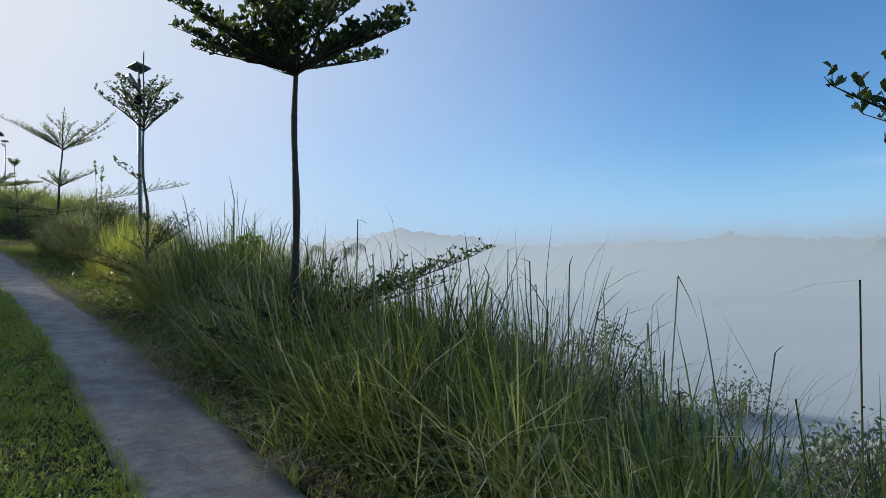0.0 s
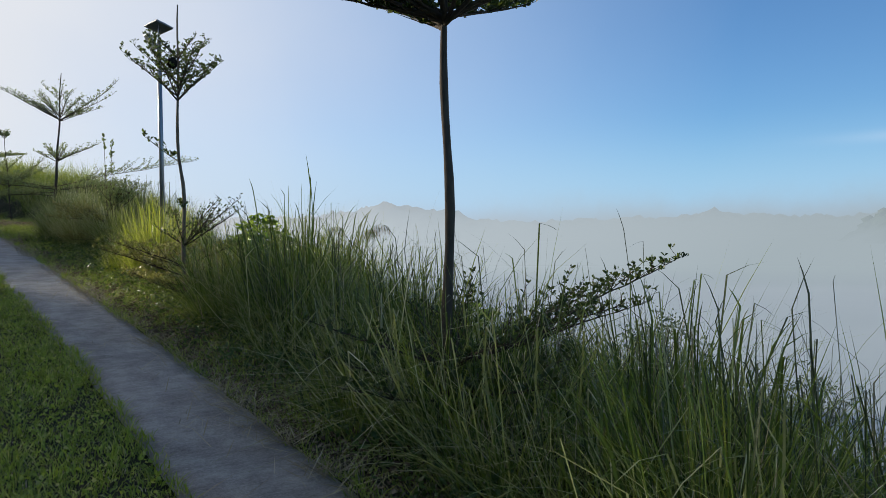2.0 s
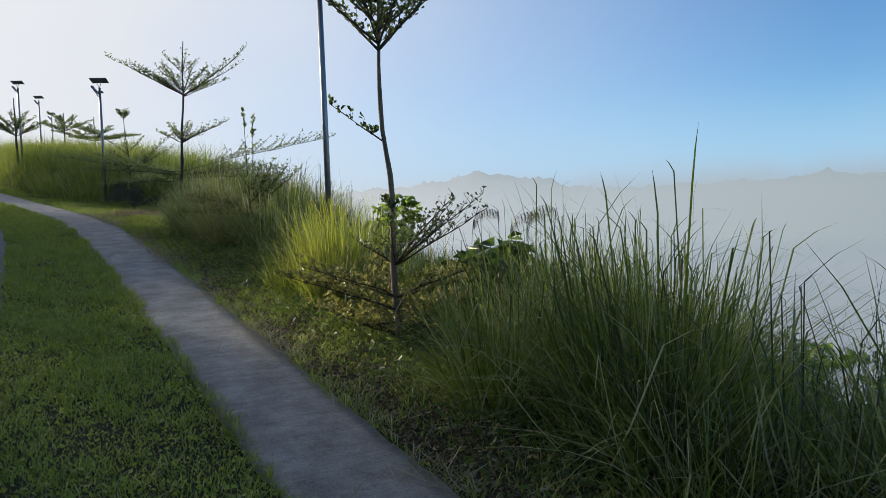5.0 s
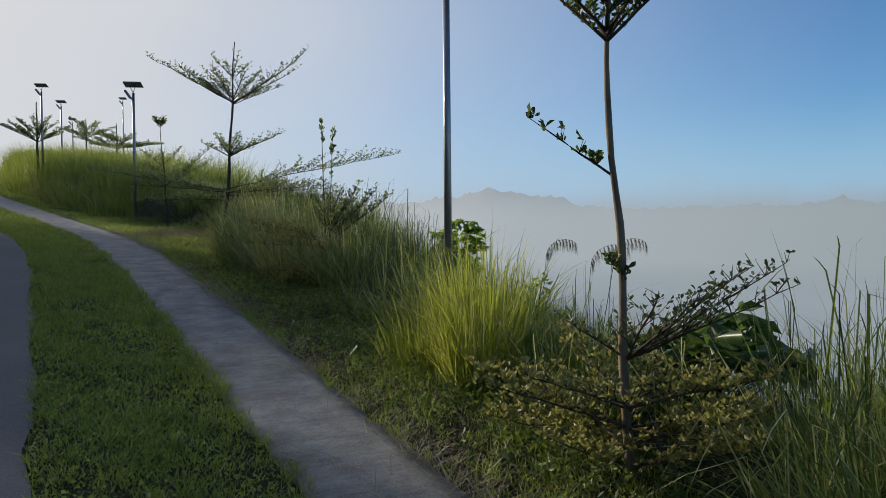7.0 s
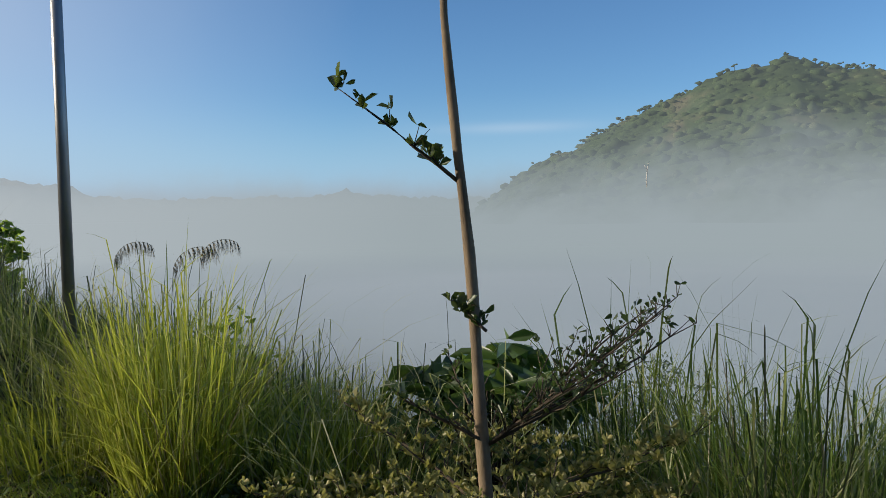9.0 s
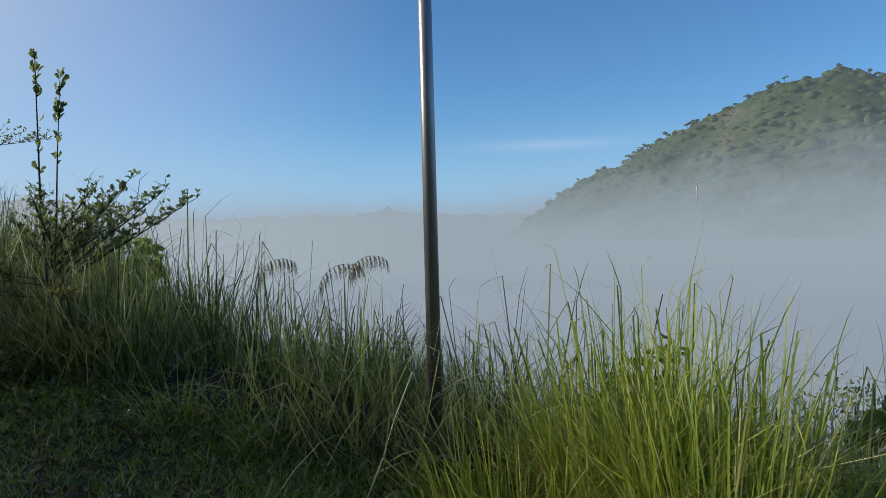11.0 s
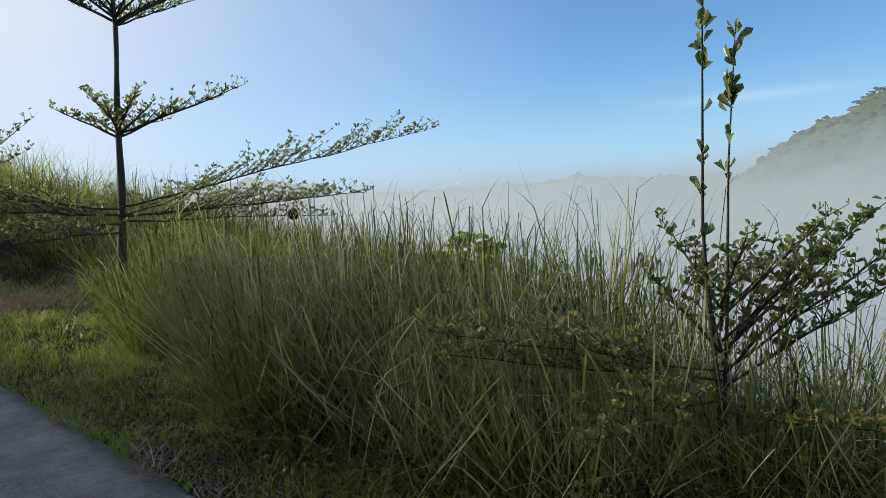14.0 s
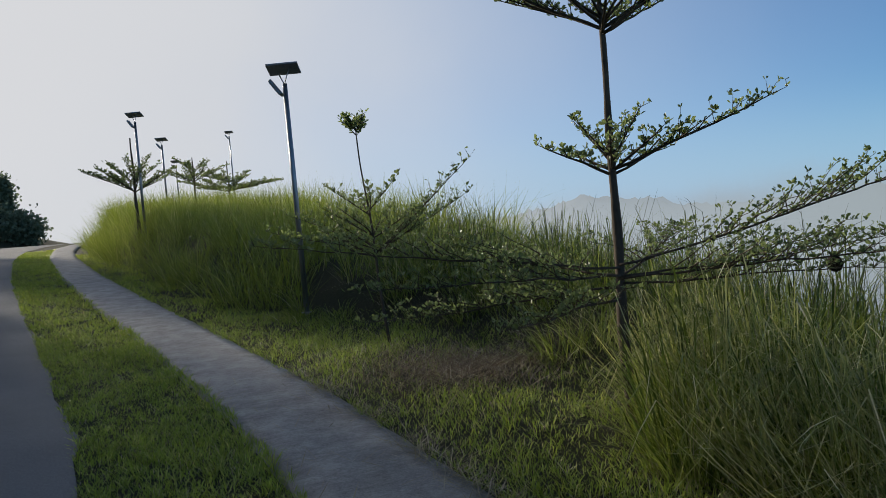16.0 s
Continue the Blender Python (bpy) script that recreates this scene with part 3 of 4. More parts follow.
def limb(tree, start, az, length, rise, r, leaf, dens, mat, twig=1.0, spur=1.0):
    """One flat spray: a limb, its side twigs, and rosettes of leaves on both."""
    n = max(5, int(length / 0.12))
    a = radians(az)
    pts, p = [], Vector(start)
    for k in range(n + 1):
        u = k / n
        pts.append((p.copy(), max(0.0022, r * (1 - u) ** 0.8 + 0.0022)))
        a += rng.normal(0, 0.07)
        slope = rise + rng.normal(0, 0.05)
        p = p + Vector((math.cos(a), math.sin(a), slope)).normalized() * (length / n)
    lines = [pts]
    nodes = []
    for k in range(1, n + 1):
        u = k / n
        q, rr = pts[k]
        if u > 0.12:
            nodes.append((q, 1.0))
        if u < 0.16:
            continue
        for _ in range(2 if u > 0.3 else 1):
            sh = rng.uniform(0.04, 0.20) * min(1.0, length) * (1.15 - 0.75 * u) * spur
            tip = q + Vector((rng.normal(0, 0.03), rng.normal(0, 0.03), sh))
            lines.append([(q.copy(), 0.0026), (tip, 0.0014)])
            nodes += [(q.lerp(tip, f), 0.55) for f in ((0.5, 1.0) if sh > 0.08 else (1.0,))]
        for sgn in ((1, -1) if rng.random() < 0.75 else (1,) if k % 2 else (-1,)):
            tl = min(0.62, 0.5 * length * (1.08 - u) * rng.uniform(0.45, 1.0)) * twig
            if tl < 0.05:
                continue
            ta = a + sgn * rng.uniform(0.5, 1.0)
            m = max(2, int(tl / 0.07))
            tq, tp = q.copy(), []
            for j in range(m + 1):
                tp.append((tq.copy(), max(0.0014, rr * 0.45 * (1 - j / m) + 0.0012)))
                if j:
                    nodes.append((tq.copy(), 1.0))
                ta += rng.normal(0, 0.16)
                tq = tq + Vector((math.cos(ta), math.sin(ta), rise * 0.6 + rng.uniform(0.0, 0.75))).normalized() * (tl / m)
            lines.append(tp)
    v, lo, sz = tubes(lines, 4)
    ob = raw_mesh("branch", v, lo, sz, M_BARK, tree)
    pos, axs, size = [], [], []
    for q, wgt in nodes:
        for _ in range(rng.poisson(dens * wgt)):
            pos.append(np.array(q) + rng.normal(0, 0.006, 3))
            an = rng.uniform(0, 2 * math.pi)
            axs.append((math.cos(an), math.sin(an), rng.uniform(0.2, 1.5)))
            size.append(leaf * rng.uniform(0.6, 1.25))
    if pos:
        leaves("leaves", np.array(pos), np.array(axs), np.array(size), mat, ob)
    return ob


def young_tree(label, trunk, radii, tiers, leaf, mat=None, bark=None):
    """A straight young tree with flat tiers. Tiers: height, number, length, rise, first heading, leaf density, limb radius."""
    mat = mat or M_LEAF
    x, y, z = trunk[0]
    tree = empty("young_tree", x, y, z)
    loc = [Vector(q) - Vector(trunk[0]) for q in trunk]
    line = []
    hs = [q.z for q in loc]
    for h in np.linspace(0, hs[-1], max(8, int(hs[-1] / 0.18))):
        c = Vector([np.interp(h, hs, [q[k] for q in loc]) for k in range(3)])
        c += Vector((0.012 * math.sin(h * 4.1 + x), 0.012 * math.sin(h * 3.3 + y), 0))
        line.append((c, float(np.interp(h, [0, hs[-1]], radii)) * (1 + 0.10 * math.sin(h * 9 + x * 3))))
    v, lo, sz = tubes([line], 10)
    raw_mesh("trunk", v, lo, sz, bark or M_BARK, tree, smooth=True)
    for h, count, length, rise, first, dens, r in tiers:
        c = Vector([np.interp(h, hs, [q[k] for q in loc]) for k in range(3)])
        for k in range(count):
            az = first + 360 * k / count + rng.normal(0, 9)
            limb(tree, c + Vector((0, 0, rng.uniform(-0.05, 0.05))), az, length * rng.uniform(0.85, 1.12), rise * rng.uniform(0.8, 1.2), r, leaf, dens, mat)
    tagged(tree, label, "tree", "young trees along the footpath")
    return tree


def gz(x, y):
    return float(land(x, y))


snag = empty("dead_tree", float(foot[0]), float(foot[1]), float(foot[2]))
for nm, pts in (("trunk", [((0, 0, -1), 0.24), ((0.2, 0, 3.0), 0.19), ((0.0, -0.3, 6.0), 0.13), ((0.1, -0.9, 8.2), 0.05)]), ("limb", [((0.0, -0.2, 5.0), 0.12), ((0.2, 0.7, 7.0), 0.05)])):
    v, lo, sz = tubes([[(Vector(q), r) for q, r in pts]], 7)
    raw_mesh(nm, v, lo, sz, M_BLEACHED, snag, smooth=True)
tagged(snag, "bleached bare dead tree on a misty hillside", "dead tree")


# ---- young trees along the path ----
t1 = young_tree("young tree with a tall bare trunk and dense flat crown", [(2.44, 5.66, gz(2.44, 5.66) - 0.05), (2.42, 5.65, 1.2), (2.43, 5.66, 2.0), (2.50, 5.755, 2.95), (2.52, 5.77, 4.6)], (0.038, 0.012),
                [(0.25, 5, 0.9, 0.25, 50, 2.4, 0.012), (2.55, 10, 1.12, 0.37, 10, 5.0, 0.015), (2.58, 8, 1.08, 0.50, 30, 5.0, 0.013), (2.75, 6, 0.9, 0.9, 0, 5.5, 0.012), (3.05, 6, 0.85, 0.6, 0, 5.0, 0.010), (3.5, 5, 0.55, 0.7, 30, 4.5, 0.008)], 0.062)
for az, ln, rs in ((-15, 1.85, 0.35), (2, 1.5, 0.32), (-30, 1.4, 0.28), (-50, 1.1, 0.4), (35, 1.0, 0.55), (80, 0.9, 0.4), (150, 0.9, 0.35), (-100, 0.8, 0.3), (-150, 0.7, 0.3)):
    limb(t1, (0.0, 0.03, 0.42), az, ln, rs, 0.010, 0.036, 4.2, M_LEAF)
t2z = gz(2.445, 11.39)
t2 = young_tree("slim leaning young tree with an open crown and a low spray", [(2.445, 11.385, t2z - 0.05), (2.455, 11.437, 1.8), (2.47, 11.50, 2.4), (2.436, 11.526, 2.8), (2.444, 11.575, 3.5), (2.47, 11.55, 4.75)], (0.031, 0.009),
                [(2.62, 7, 0.80, 0.85, 15, 4.2, 0.010), (2.80, 6, 0.72, 0.95, 50, 4.2, 0.009), (3.1, 5, 0.5, 0.9, 0, 4.2, 0.007)], 0.042, None, M_BARK_TAN)
limb(t2, (0.0, 0.13, 2.79 - t2z), 140, 0.62, 0.72, 0.007, 0.062, 3.0, M_LEAF, twig=0.35, spur=0.9)
for az, ln, rs, dn in ((-68, 1.0, 0.68, 2.0), (-56, 1.0, 0.52, 2.0), (-78, 0.9, 0.74, 1.8), (-62, 0.8, 0.85, 1.8), (-115, 0.75, 0.65, 2.4), (-70, 0.7, 0.6, 2.4), (60, 0.5, 0.7, 2.2), (140, 0.45, 0.6, 2.0)):
    limb(t2, (0.01, 0.03, 1.74 - t2z), az, ln, rs, 0.007, 0.034, dn, M_LEAF, twig=1.2)
limb(t2, (0.0, 0.03, 2.2 - t2z), 80, 0.18, 0.8, 0.005, 0.05, 3, M_LEAF)
for k in range(20):
    limb(t2, (0.0, 0.02, 0.14 + 0.11 * (k % 4)), -175 + k * 36.5, rng.uniform(0.6, 1.15), rng.uniform(0.10, 0.45), 0.008, 0.038, 8.5, M_LEAF_DRY)

t3z = gz(2.34, 22.97)
t3 = young_tree("young tiered tree with long low boughs and bright leaves", [(2.34, 22.97, t3z - 0.05), (2.44, 23.1, 3.2), (2.52, 23.18, 4.1), (2.60, 23.26, 5.12), (2.66, 23.32, 6.3)], (0.046, 0.010),
                [(1.90, 6, 0.62, 0.42, -20, 3.4, 0.012), (2.98, 6, 1.15, 0.45, 0, 3.4, 0.011), (3.05, 6, 0.85, 0.8, 20, 3.0, 0.010), (3.5, 4, 0.6, 0.9, 0, 2.8, 0.008), (1.98, 4, 0.45, 1.3, 30, 3.4, 0.008)], 0.042, M_LEAF_PALE)
for az in (150, 138, -32, -20):
    limb(t3, (0.26, 0.29, 5.12 - t3z), az, 2.0 if az in (150, -32) else 1.5, 0.54, 0.012, 0.042, 3.0, M_LEAF_PALE, twig=0.55, spur=1.3)
limb(t3, (0.18, 0.2, 1.93), -48, 1.25, 0.34, 0.014, 0.046, 3.0, M_LEAF_PALE, twig=0.9, spur=1.3)
for az, ln, rs, zz in ((-33, 3.6, 0.22, 1.08), (-22, 2.2, 0.02, 1.0), (-48, 2.3, 0.02, 0.98), (-30, 2.0, -0.04, 0.95), (172, 2.6, 0.16, 1.06), (195, 2.0, 0.04, 1.0), (165, 1.9, -0.06, 0.92), (215, 1.5, 0.0, 0.85), (95, 1.8, 0.12, 1.0), (40, 2.0, 0.14, 1.0)):
    limb(t3, (0.10, 0.12, zz + 0.16), az, ln, rs, 0.010, 0.036, 4.2, M_LEAF_PALE, twig=1.0)

# a sapling with two shoots beside the lamp
sz_ = gz(2.69, 17.62)
sap = empty("sapling", 2.69, 17.62, sz_)
tagged(sap, "leafy sapling with two upright shoots and low sprays", "sapling", "young trees along the footpath")
for pts, r in (([(0, 0, 0), (0.0, 0.0, 0.5), (-0.01, 0.04, 1.2), (-0.05, -0.02, 3.92 - sz_)], 0.016), ([(0.01, 0, 0.25), (0.05, -0.03, 0.9), (0.07, -0.05, 1.5), (0.08, -0.10, 3.80 - sz_)], 0.010)):
    line = [(Vector((np.interp(u, np.linspace(0, 1, len(pts)), [q[0] for q in pts]), np.interp(u, np.linspace(0, 1, len(pts)), [q[1] for q in pts]), np.interp(u, np.linspace(0, 1, len(pts)), [q[2] for q in pts]))), r * (1 - 0.8 * u)) for u in np.linspace(0, 1, 14)]
    v, lo, sz = tubes([line], 6)
    shoot = raw_mesh("shoot", v, lo, sz, M_BARK, sap)
    pos = []
    for u in np.clip(rng.beta(1.6, 0.8, 22) * 0.6 + 0.4, 0, 1):
        c = line[int(u * 12.99)][0].lerp(line[min(13, int(u * 12.99) + 1)][0], (u * 12.99) % 1)
        for _ in range(rng.integers(1, 4)):
            pos.append((np.array(c) + rng.normal(0, 0.008, 3), (rng.normal(), rng.normal(), 1.7), rng.uniform(0.045, 0.08)))
    leaves("leaves", np.array([q[0] for q in pos]), np.array([q[1] for q in pos]), np.array([q[2] for q in pos]), M_LEAF_PALE, shoot)
for az, ln, rs, zz, mt in ((-50, 1.05, 0.75, 0.62, M_LEAF_PALE), (-62, 0.85, 0.9, 0.75, M_LEAF_PALE), (-35, 0.8, 0.8, 0.7, M_LEAF_PALE), (-80, 0.6, 1.0, 0.85, M_LEAF_PALE), (20, 0.6, 0.9, 0.8, M_LEAF_PALE), (70, 0.5, 1.1, 0.9, M_LEAF_PALE), (-140, 0.5, 0.9, 0.9, M_LEAF_PALE), (150, 1.3, 0.22, 0.62, M_LEAF_DRY),
                           (175, 1.1, 0.10, 0.50, M_LEAF_DRY), (130, 1.2, 0.16, 0.58, M_LEAF_DRY), (160, 0.9, 0.0, 0.18, M_LEAF_DRY), (200, 0.8, 0.0, 0.16, M_LEAF_DRY), (-20, 0.9, 0.1, 0.2, M_LEAF_DRY), (-100, 0.8, 0.1, 0.2, M_LEAF_DRY), (240, 0.8, 0.1, 0.45, M_LEAF_DRY), (-45, 0.7, 1.1, 0.7, M_LEAF_PALE), (-10, 0.7, 1.0, 0.65, M_LEAF_PALE), (-70, 0.75, 1.2, 0.6, M_LEAF_PALE), (-55, 1.2, 0.62, 0.55, M_LEAF_PALE), (110, 0.5, 1.2, 0.7, M_LEAF_PALE), (40, 0.55, 1.3, 0.7, M_LEAF_PALE)):
    limb(sap, (0.02, -0.01, zz), az, ln, rs, 0.006 if mt is M_LEAF_PALE else 0.004, 0.036 if mt is M_LEAF_PALE else 0.033, 5.0 if mt is M_LEAF_PALE else 11.0, mt)

p2z = gz(1.75, 27.0)
thin = young_tree("thin young tree with a small leafy top and wide sprays", [(1.75, 26.95, p2z - 0.05), (1.70, 27.0, 3.6), (1.62, 27.06, 5.1)], (0.020, 0.007),
           [(1.1, 4, 0.8, 0.6, 15, 2.4, 0.009), (1.35, 4, 0.75, 0.7, 50, 2.4, 0.009), (1.6, 4, 0.6, 0.9, 0, 2.8, 0.008), (2.55, 5, 0.26, 1.1, 0, 4.4, 0.005)], 0.05, M_LEAF_PALE)
for az, ln, rs in ((-20, 1.55, 0.85), (-30, 1.25, 0.5), (160, 1.2, 0.5), (167, 1.3, 0.28), (-10, 0.9, 0.75), (150, 0.8, 0.8)):
    limb(thin, (-0.02, 0.02, 1.15), az, ln, rs, 0.009, 0.05, 2.6, M_LEAF_PALE, twig=0.6, spur=1.4)
# the three far trees get the paler leaf colour to imitate haze
young_tree("hazy young tree with an open flat crown", [(-1.5, 42.6, gz(-1.5, 42.6)), (-1.5, 42.6, 6.5), (-1.5, 42.5, 7.9)], (0.06, 0.02),
           [(6.3 - gz(-1.5, 42.6), 6, 1.5, 0.45, 170, 3.0, 0.02), (6.5 - gz(-1.5, 42.6), 6, 1.1, 0.8, 20, 3.0, 0.016)], 0.075, M_LEAF_PALE)
young_tree("hazy young tree with an open flat crown", [(0.5, 51.4, gz(0.5, 51.4)), (0.5, 51.4, 8.6)], (0.05, 0.02), [(7.6 - gz(0.5, 51.4), 7, 1.5, 0.35, 0, 2.8, 0.016), (8.0 - gz(0.5, 51.4), 5, 0.9, 0.6, 30, 2.6, 0.012)], 0.08, M_LEAF_PALE)
young_tree("hazy young tree with wide flat boughs", [(2.2, 55.5, gz(2.2, 55.5)), (2.2, 55.5, 9.0)], (0.06, 0.02), [(7.5 - gz(2.2, 55.5), 8, 2.4, 0.18, 0, 3.0, 0.018), (7.9 - gz(2.2, 55.5), 6, 1.5, 0.3, 25, 2.8, 0.014)], 0.08, M_LEAF_PALE)
t0z = gz(3.9, 0.9)
t0 = young_tree("young tree whose bough reaches over the bank", [(3.9, 0.9, t0z - 0.05), (3.9, 0.9, t0z + 3.8)], (0.04, 0.012), [(2.6, 6, 0.9, 0.5, 75, 4, 0.015), (3.1, 5, 0.6, 0.8, 45, 4, 0.01)], 0.06)
for az, ln, rs in ((148, 1.25, 0.42), (158, 1.0, 0.25), (135, 1.0, 0.5)):
    limb(t0, (0, 0, 1.55 - t0z), az, ln, rs, 0.012, 0.055, 3.6, M_LEAF, twig=0.6)

# ---- solar street lamps ----
def box(bm, sx, sy, sz, m=Matrix()):
    r = bmesh.ops.create_cube(bm, size=1, matrix=m @ Matrix.Diagonal((sx, sy, sz, 1)))
    bmesh.ops.bevel(bm, geom=list({e for v in r["verts"] for e in v.link_edges}), offset=min(sx, sy, sz) * 0.15, segments=1, affect="EDGES")


def street_lamp(x, y, height, turn, head_turn=-20):
    lamp = empty("street_lamp", x, y, gz(x, y))
    ln = [(Vector((0, 0, -0.1)), 0.041), (Vector((0, 0, height * 0.5)), 0.0375), (Vector((0, 0, height - 0.22)), 0.034)]
    v, lo, sz = tubes([ln], 16)
    raw_mesh("pole", v, lo, sz, M_POLE, lamp, smooth=True)
    bm = bmesh.new()
    box(bm, 0.14, 0.14, 0.012, Matrix.Translation((0, 0, 0.012)))
    part("base_plate", bm, M_POLE, lamp)
    m = pose(0, 0, height, 0, 16, turn)
    bm = bmesh.new()
    box(bm, 0.30, 0.46, 0.028, m)
    panel = part("solar_panel", bm, M_DARK, lamp, "dark solar panel")
    bm = bmesh.new()
    for a in range(3):
        for b in range(4):
            box(bm, 0.086, 0.100, 0.006, m @ Matrix.Translation((-0.094 + 0.094 * a, -0.162 + 0.108 * b, 0.016)))
    part("cells", bm, M_CELL, panel)
    for s in (-1, 1):
        v, lo, sz = tubes([[(Vector((0.02 * s, 0.03 * s, height - 0.26)), 0.008), (m @ Vector((0.05 * s, 0.10 * s, -0.01)), 0.008)]], 6)
        raw_mesh("bracket", v, lo, sz, M_POLE, lamp)
    h = pose(0, 0, height - 0.30, 0, 0, head_turn) @ pose(-0.13, 0, 0.03, 0, 55, 0)
    bm = bmesh.new()
    box(bm, 0.27, 0.16, 0.05, h)
    head = part("lamp_head", bm, M_DARK, lamp, "tilted grey lamp head")
    bm = bmesh.new()
    box(bm, 0.22, 0.12, 0.012, h @ Matrix.Translation((-0.005, 0, -0.028)))
    part("lens", bm, M_LENS, head)
    tagged(lamp, "grey steel street lamp with a small solar panel", "street lamp", "solar street lamps")
    return lamp


street_lamp(3.0, 14.665, 5.35 - gz(3.0, 14.665), 12, 10)
street_lamp(1.2, 29.3, 6.42 - gz(1.2, 29.3), 70)
street_lamp(-1.3, 42.0, 8.5 - gz(-1.3, 42.0), 70)
street_lamp(-0.66, 51.0, 9.35 - gz(-0.66, 51.0), 70)
street_lamp(-0.1, 60.0, 9.75 - gz(-0.1, 60.0), 70)
street_lamp(3.0, 62.5, 11.7 - gz(3.0, 62.5), 70)


# ---- nests in the boughs ----
def nest(x, y, z, r):
    bm = bmesh.new()
    bmesh.ops.create_icosphere(bm, subdivisions=3, radius=r)
    for v in bm.verts:
        v.co *= 1 + 0.18 * noise.noise(v.co * 30 / (r * 20)) + 0.05 * noise.noise(v.co * 200)
        v.co.z *= 1.15
    for f in bm.faces:
        f.smooth = True
    ob = part("nest", bm, M_NEST)
    ob.location = (x, y, z)
    tagged(ob, "small dark round nest stuck to a twig", "nest")


nest(4.10, 22.77, 3.17, 0.055)
nest(2.36, 11.45, 3.98, 0.065)


# ---- broad-leaved shrubs behind the bank ----
def broad_shrub(x, y, top, spread, n, leaf, mat=None, label="bright green shrub with large drooping leaves", ring=True):
    z = gz(x, y)
    sh = empty("shrub", x, y, z)
    H = top - z
    lines, pos, axs, size = [], [], [], []
    for k in range(n):
        a, q = rng.uniform(0, 2 * math.pi), math.sqrt(rng.uniform(0, 1))
        hh = H * rng.uniform(0.55, 1.0) * (1 - 0.35 * q * q)
        tip = Vector((spread * q * math.cos(a), spread * q * math.sin(a), hh))
        lines.append([(Vector((0.03 * math.cos(a), 0.03 * math.sin(a), -0.05)), 0.012), (Vector((tip.x * 0.4, tip.y * 0.4, hh * 0.6)), 0.008), (tip, 0.004)])
        for j in range(8):
            b = 2 * math.pi * j / 8 + rng.uniform(-0.3, 0.3)
            pos.append(np.array(tip) + rng.normal(0, 0.02, 3))
            axs.append((math.cos(b), math.sin(b), rng.uniform(-0.75, 0.25)) if ring else tuple(rng.normal(0, 1, 3) + (0, 0, 0.4)))
            if not ring:
                pos[-1] = pos[-1] + rng.normal(0, 0.10, 3)
            size.append(leaf * rng.uniform(0.7, 1.2))
    v, lo, sz = tubes(lines, 4)
    raw_mesh("stem_framework", v, lo, sz, M_BARK, sh)
    leaves("leaves", np.array(pos), np.array(axs), np.array(size), mat or M_BROAD, sh, wide=0.42, curl=0.35)
    tagged(sh, label, "shrub", "shrubs behind the bank")


broad_shrub(3.75, 12.0, 1.92, 0.62, 34, 0.21, M_BROAD_DARK, label="dark green shrub with large drooping leaves")
broad_shrub(8.2, 24.2, 2.95, 0.8, 60, 0.20)
broad_shrub(7.4, 23.0, 2.1, 0.8, 40, 0.18)
broad_shrub(3.3, 13.6, 2.05, 0.32, 24, 0.07)
broad_shrub(5.6, 9.6, 0.9, 0.8, 34, 0.16)
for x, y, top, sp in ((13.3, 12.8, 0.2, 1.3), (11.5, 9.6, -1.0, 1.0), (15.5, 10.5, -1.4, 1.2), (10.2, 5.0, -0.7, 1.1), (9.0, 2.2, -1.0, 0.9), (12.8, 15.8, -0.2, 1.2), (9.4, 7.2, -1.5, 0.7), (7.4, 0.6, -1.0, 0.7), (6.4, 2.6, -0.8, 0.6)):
    broad_shrub(x, y, top, sp, 240, 0.10, M_HAZED_LEAF, "pale hazy shrub standing in the mist", False)


# ---- trees by the road: far ones in sight, and unseen ones added to shade the path ----
def roadside_or_shade_tree(x, y, height, spread, n, low=0.3, cone=False, label="unseen dense tree added to shade the path", mat=None):
    z = gz(x, y)
    tr = empty("roadside_or_shade_tree", x, y, z)
    lines = [[(Vector((0, 0, -0.2)), 0.16), (Vector((0.1, 0, height * 0.5)), 0.10), (Vector((0, 0.1, height * 0.9)), 0.03)]]
    pos, axs, size = [], [], []
    for k in range(n):
        u = rng.uniform(low, 1)
        rr = spread * ((1 - u) / (1 - low) if cone else math.sin(math.pi * (0.12 + 0.86 * (u - low) / (1 - low))) ** 0.7)
        a, q = rng.uniform(0, 2 * math.pi), rng.uniform(0.35, 1) * rr
        c = Vector((q * math.cos(a), q * math.sin(a), u * height))
        if k % 4 == 0:
            lines.append([(Vector((0.05, 0.05, max(0.2, u - 0.18) * height)), 0.05), (c, 0.012)])
        for _ in range(26):
            pos.append(np.array(c) + rng.normal(0, 0.26, 3))
            axs.append(rng.normal(0, 1, 3))
            size.append(rng.uniform(0.16, 0.32))
    v, lo, sz = tubes(lines, 6)
    raw_mesh("trunk", v, lo, sz, M_BARK, tr)
    leaves("crown", np.array(pos), np.array(axs), np.array(size), mat or M_SHADE, tr, wide=0.7)
    tagged(tr, label, "tree", "roadside trees")


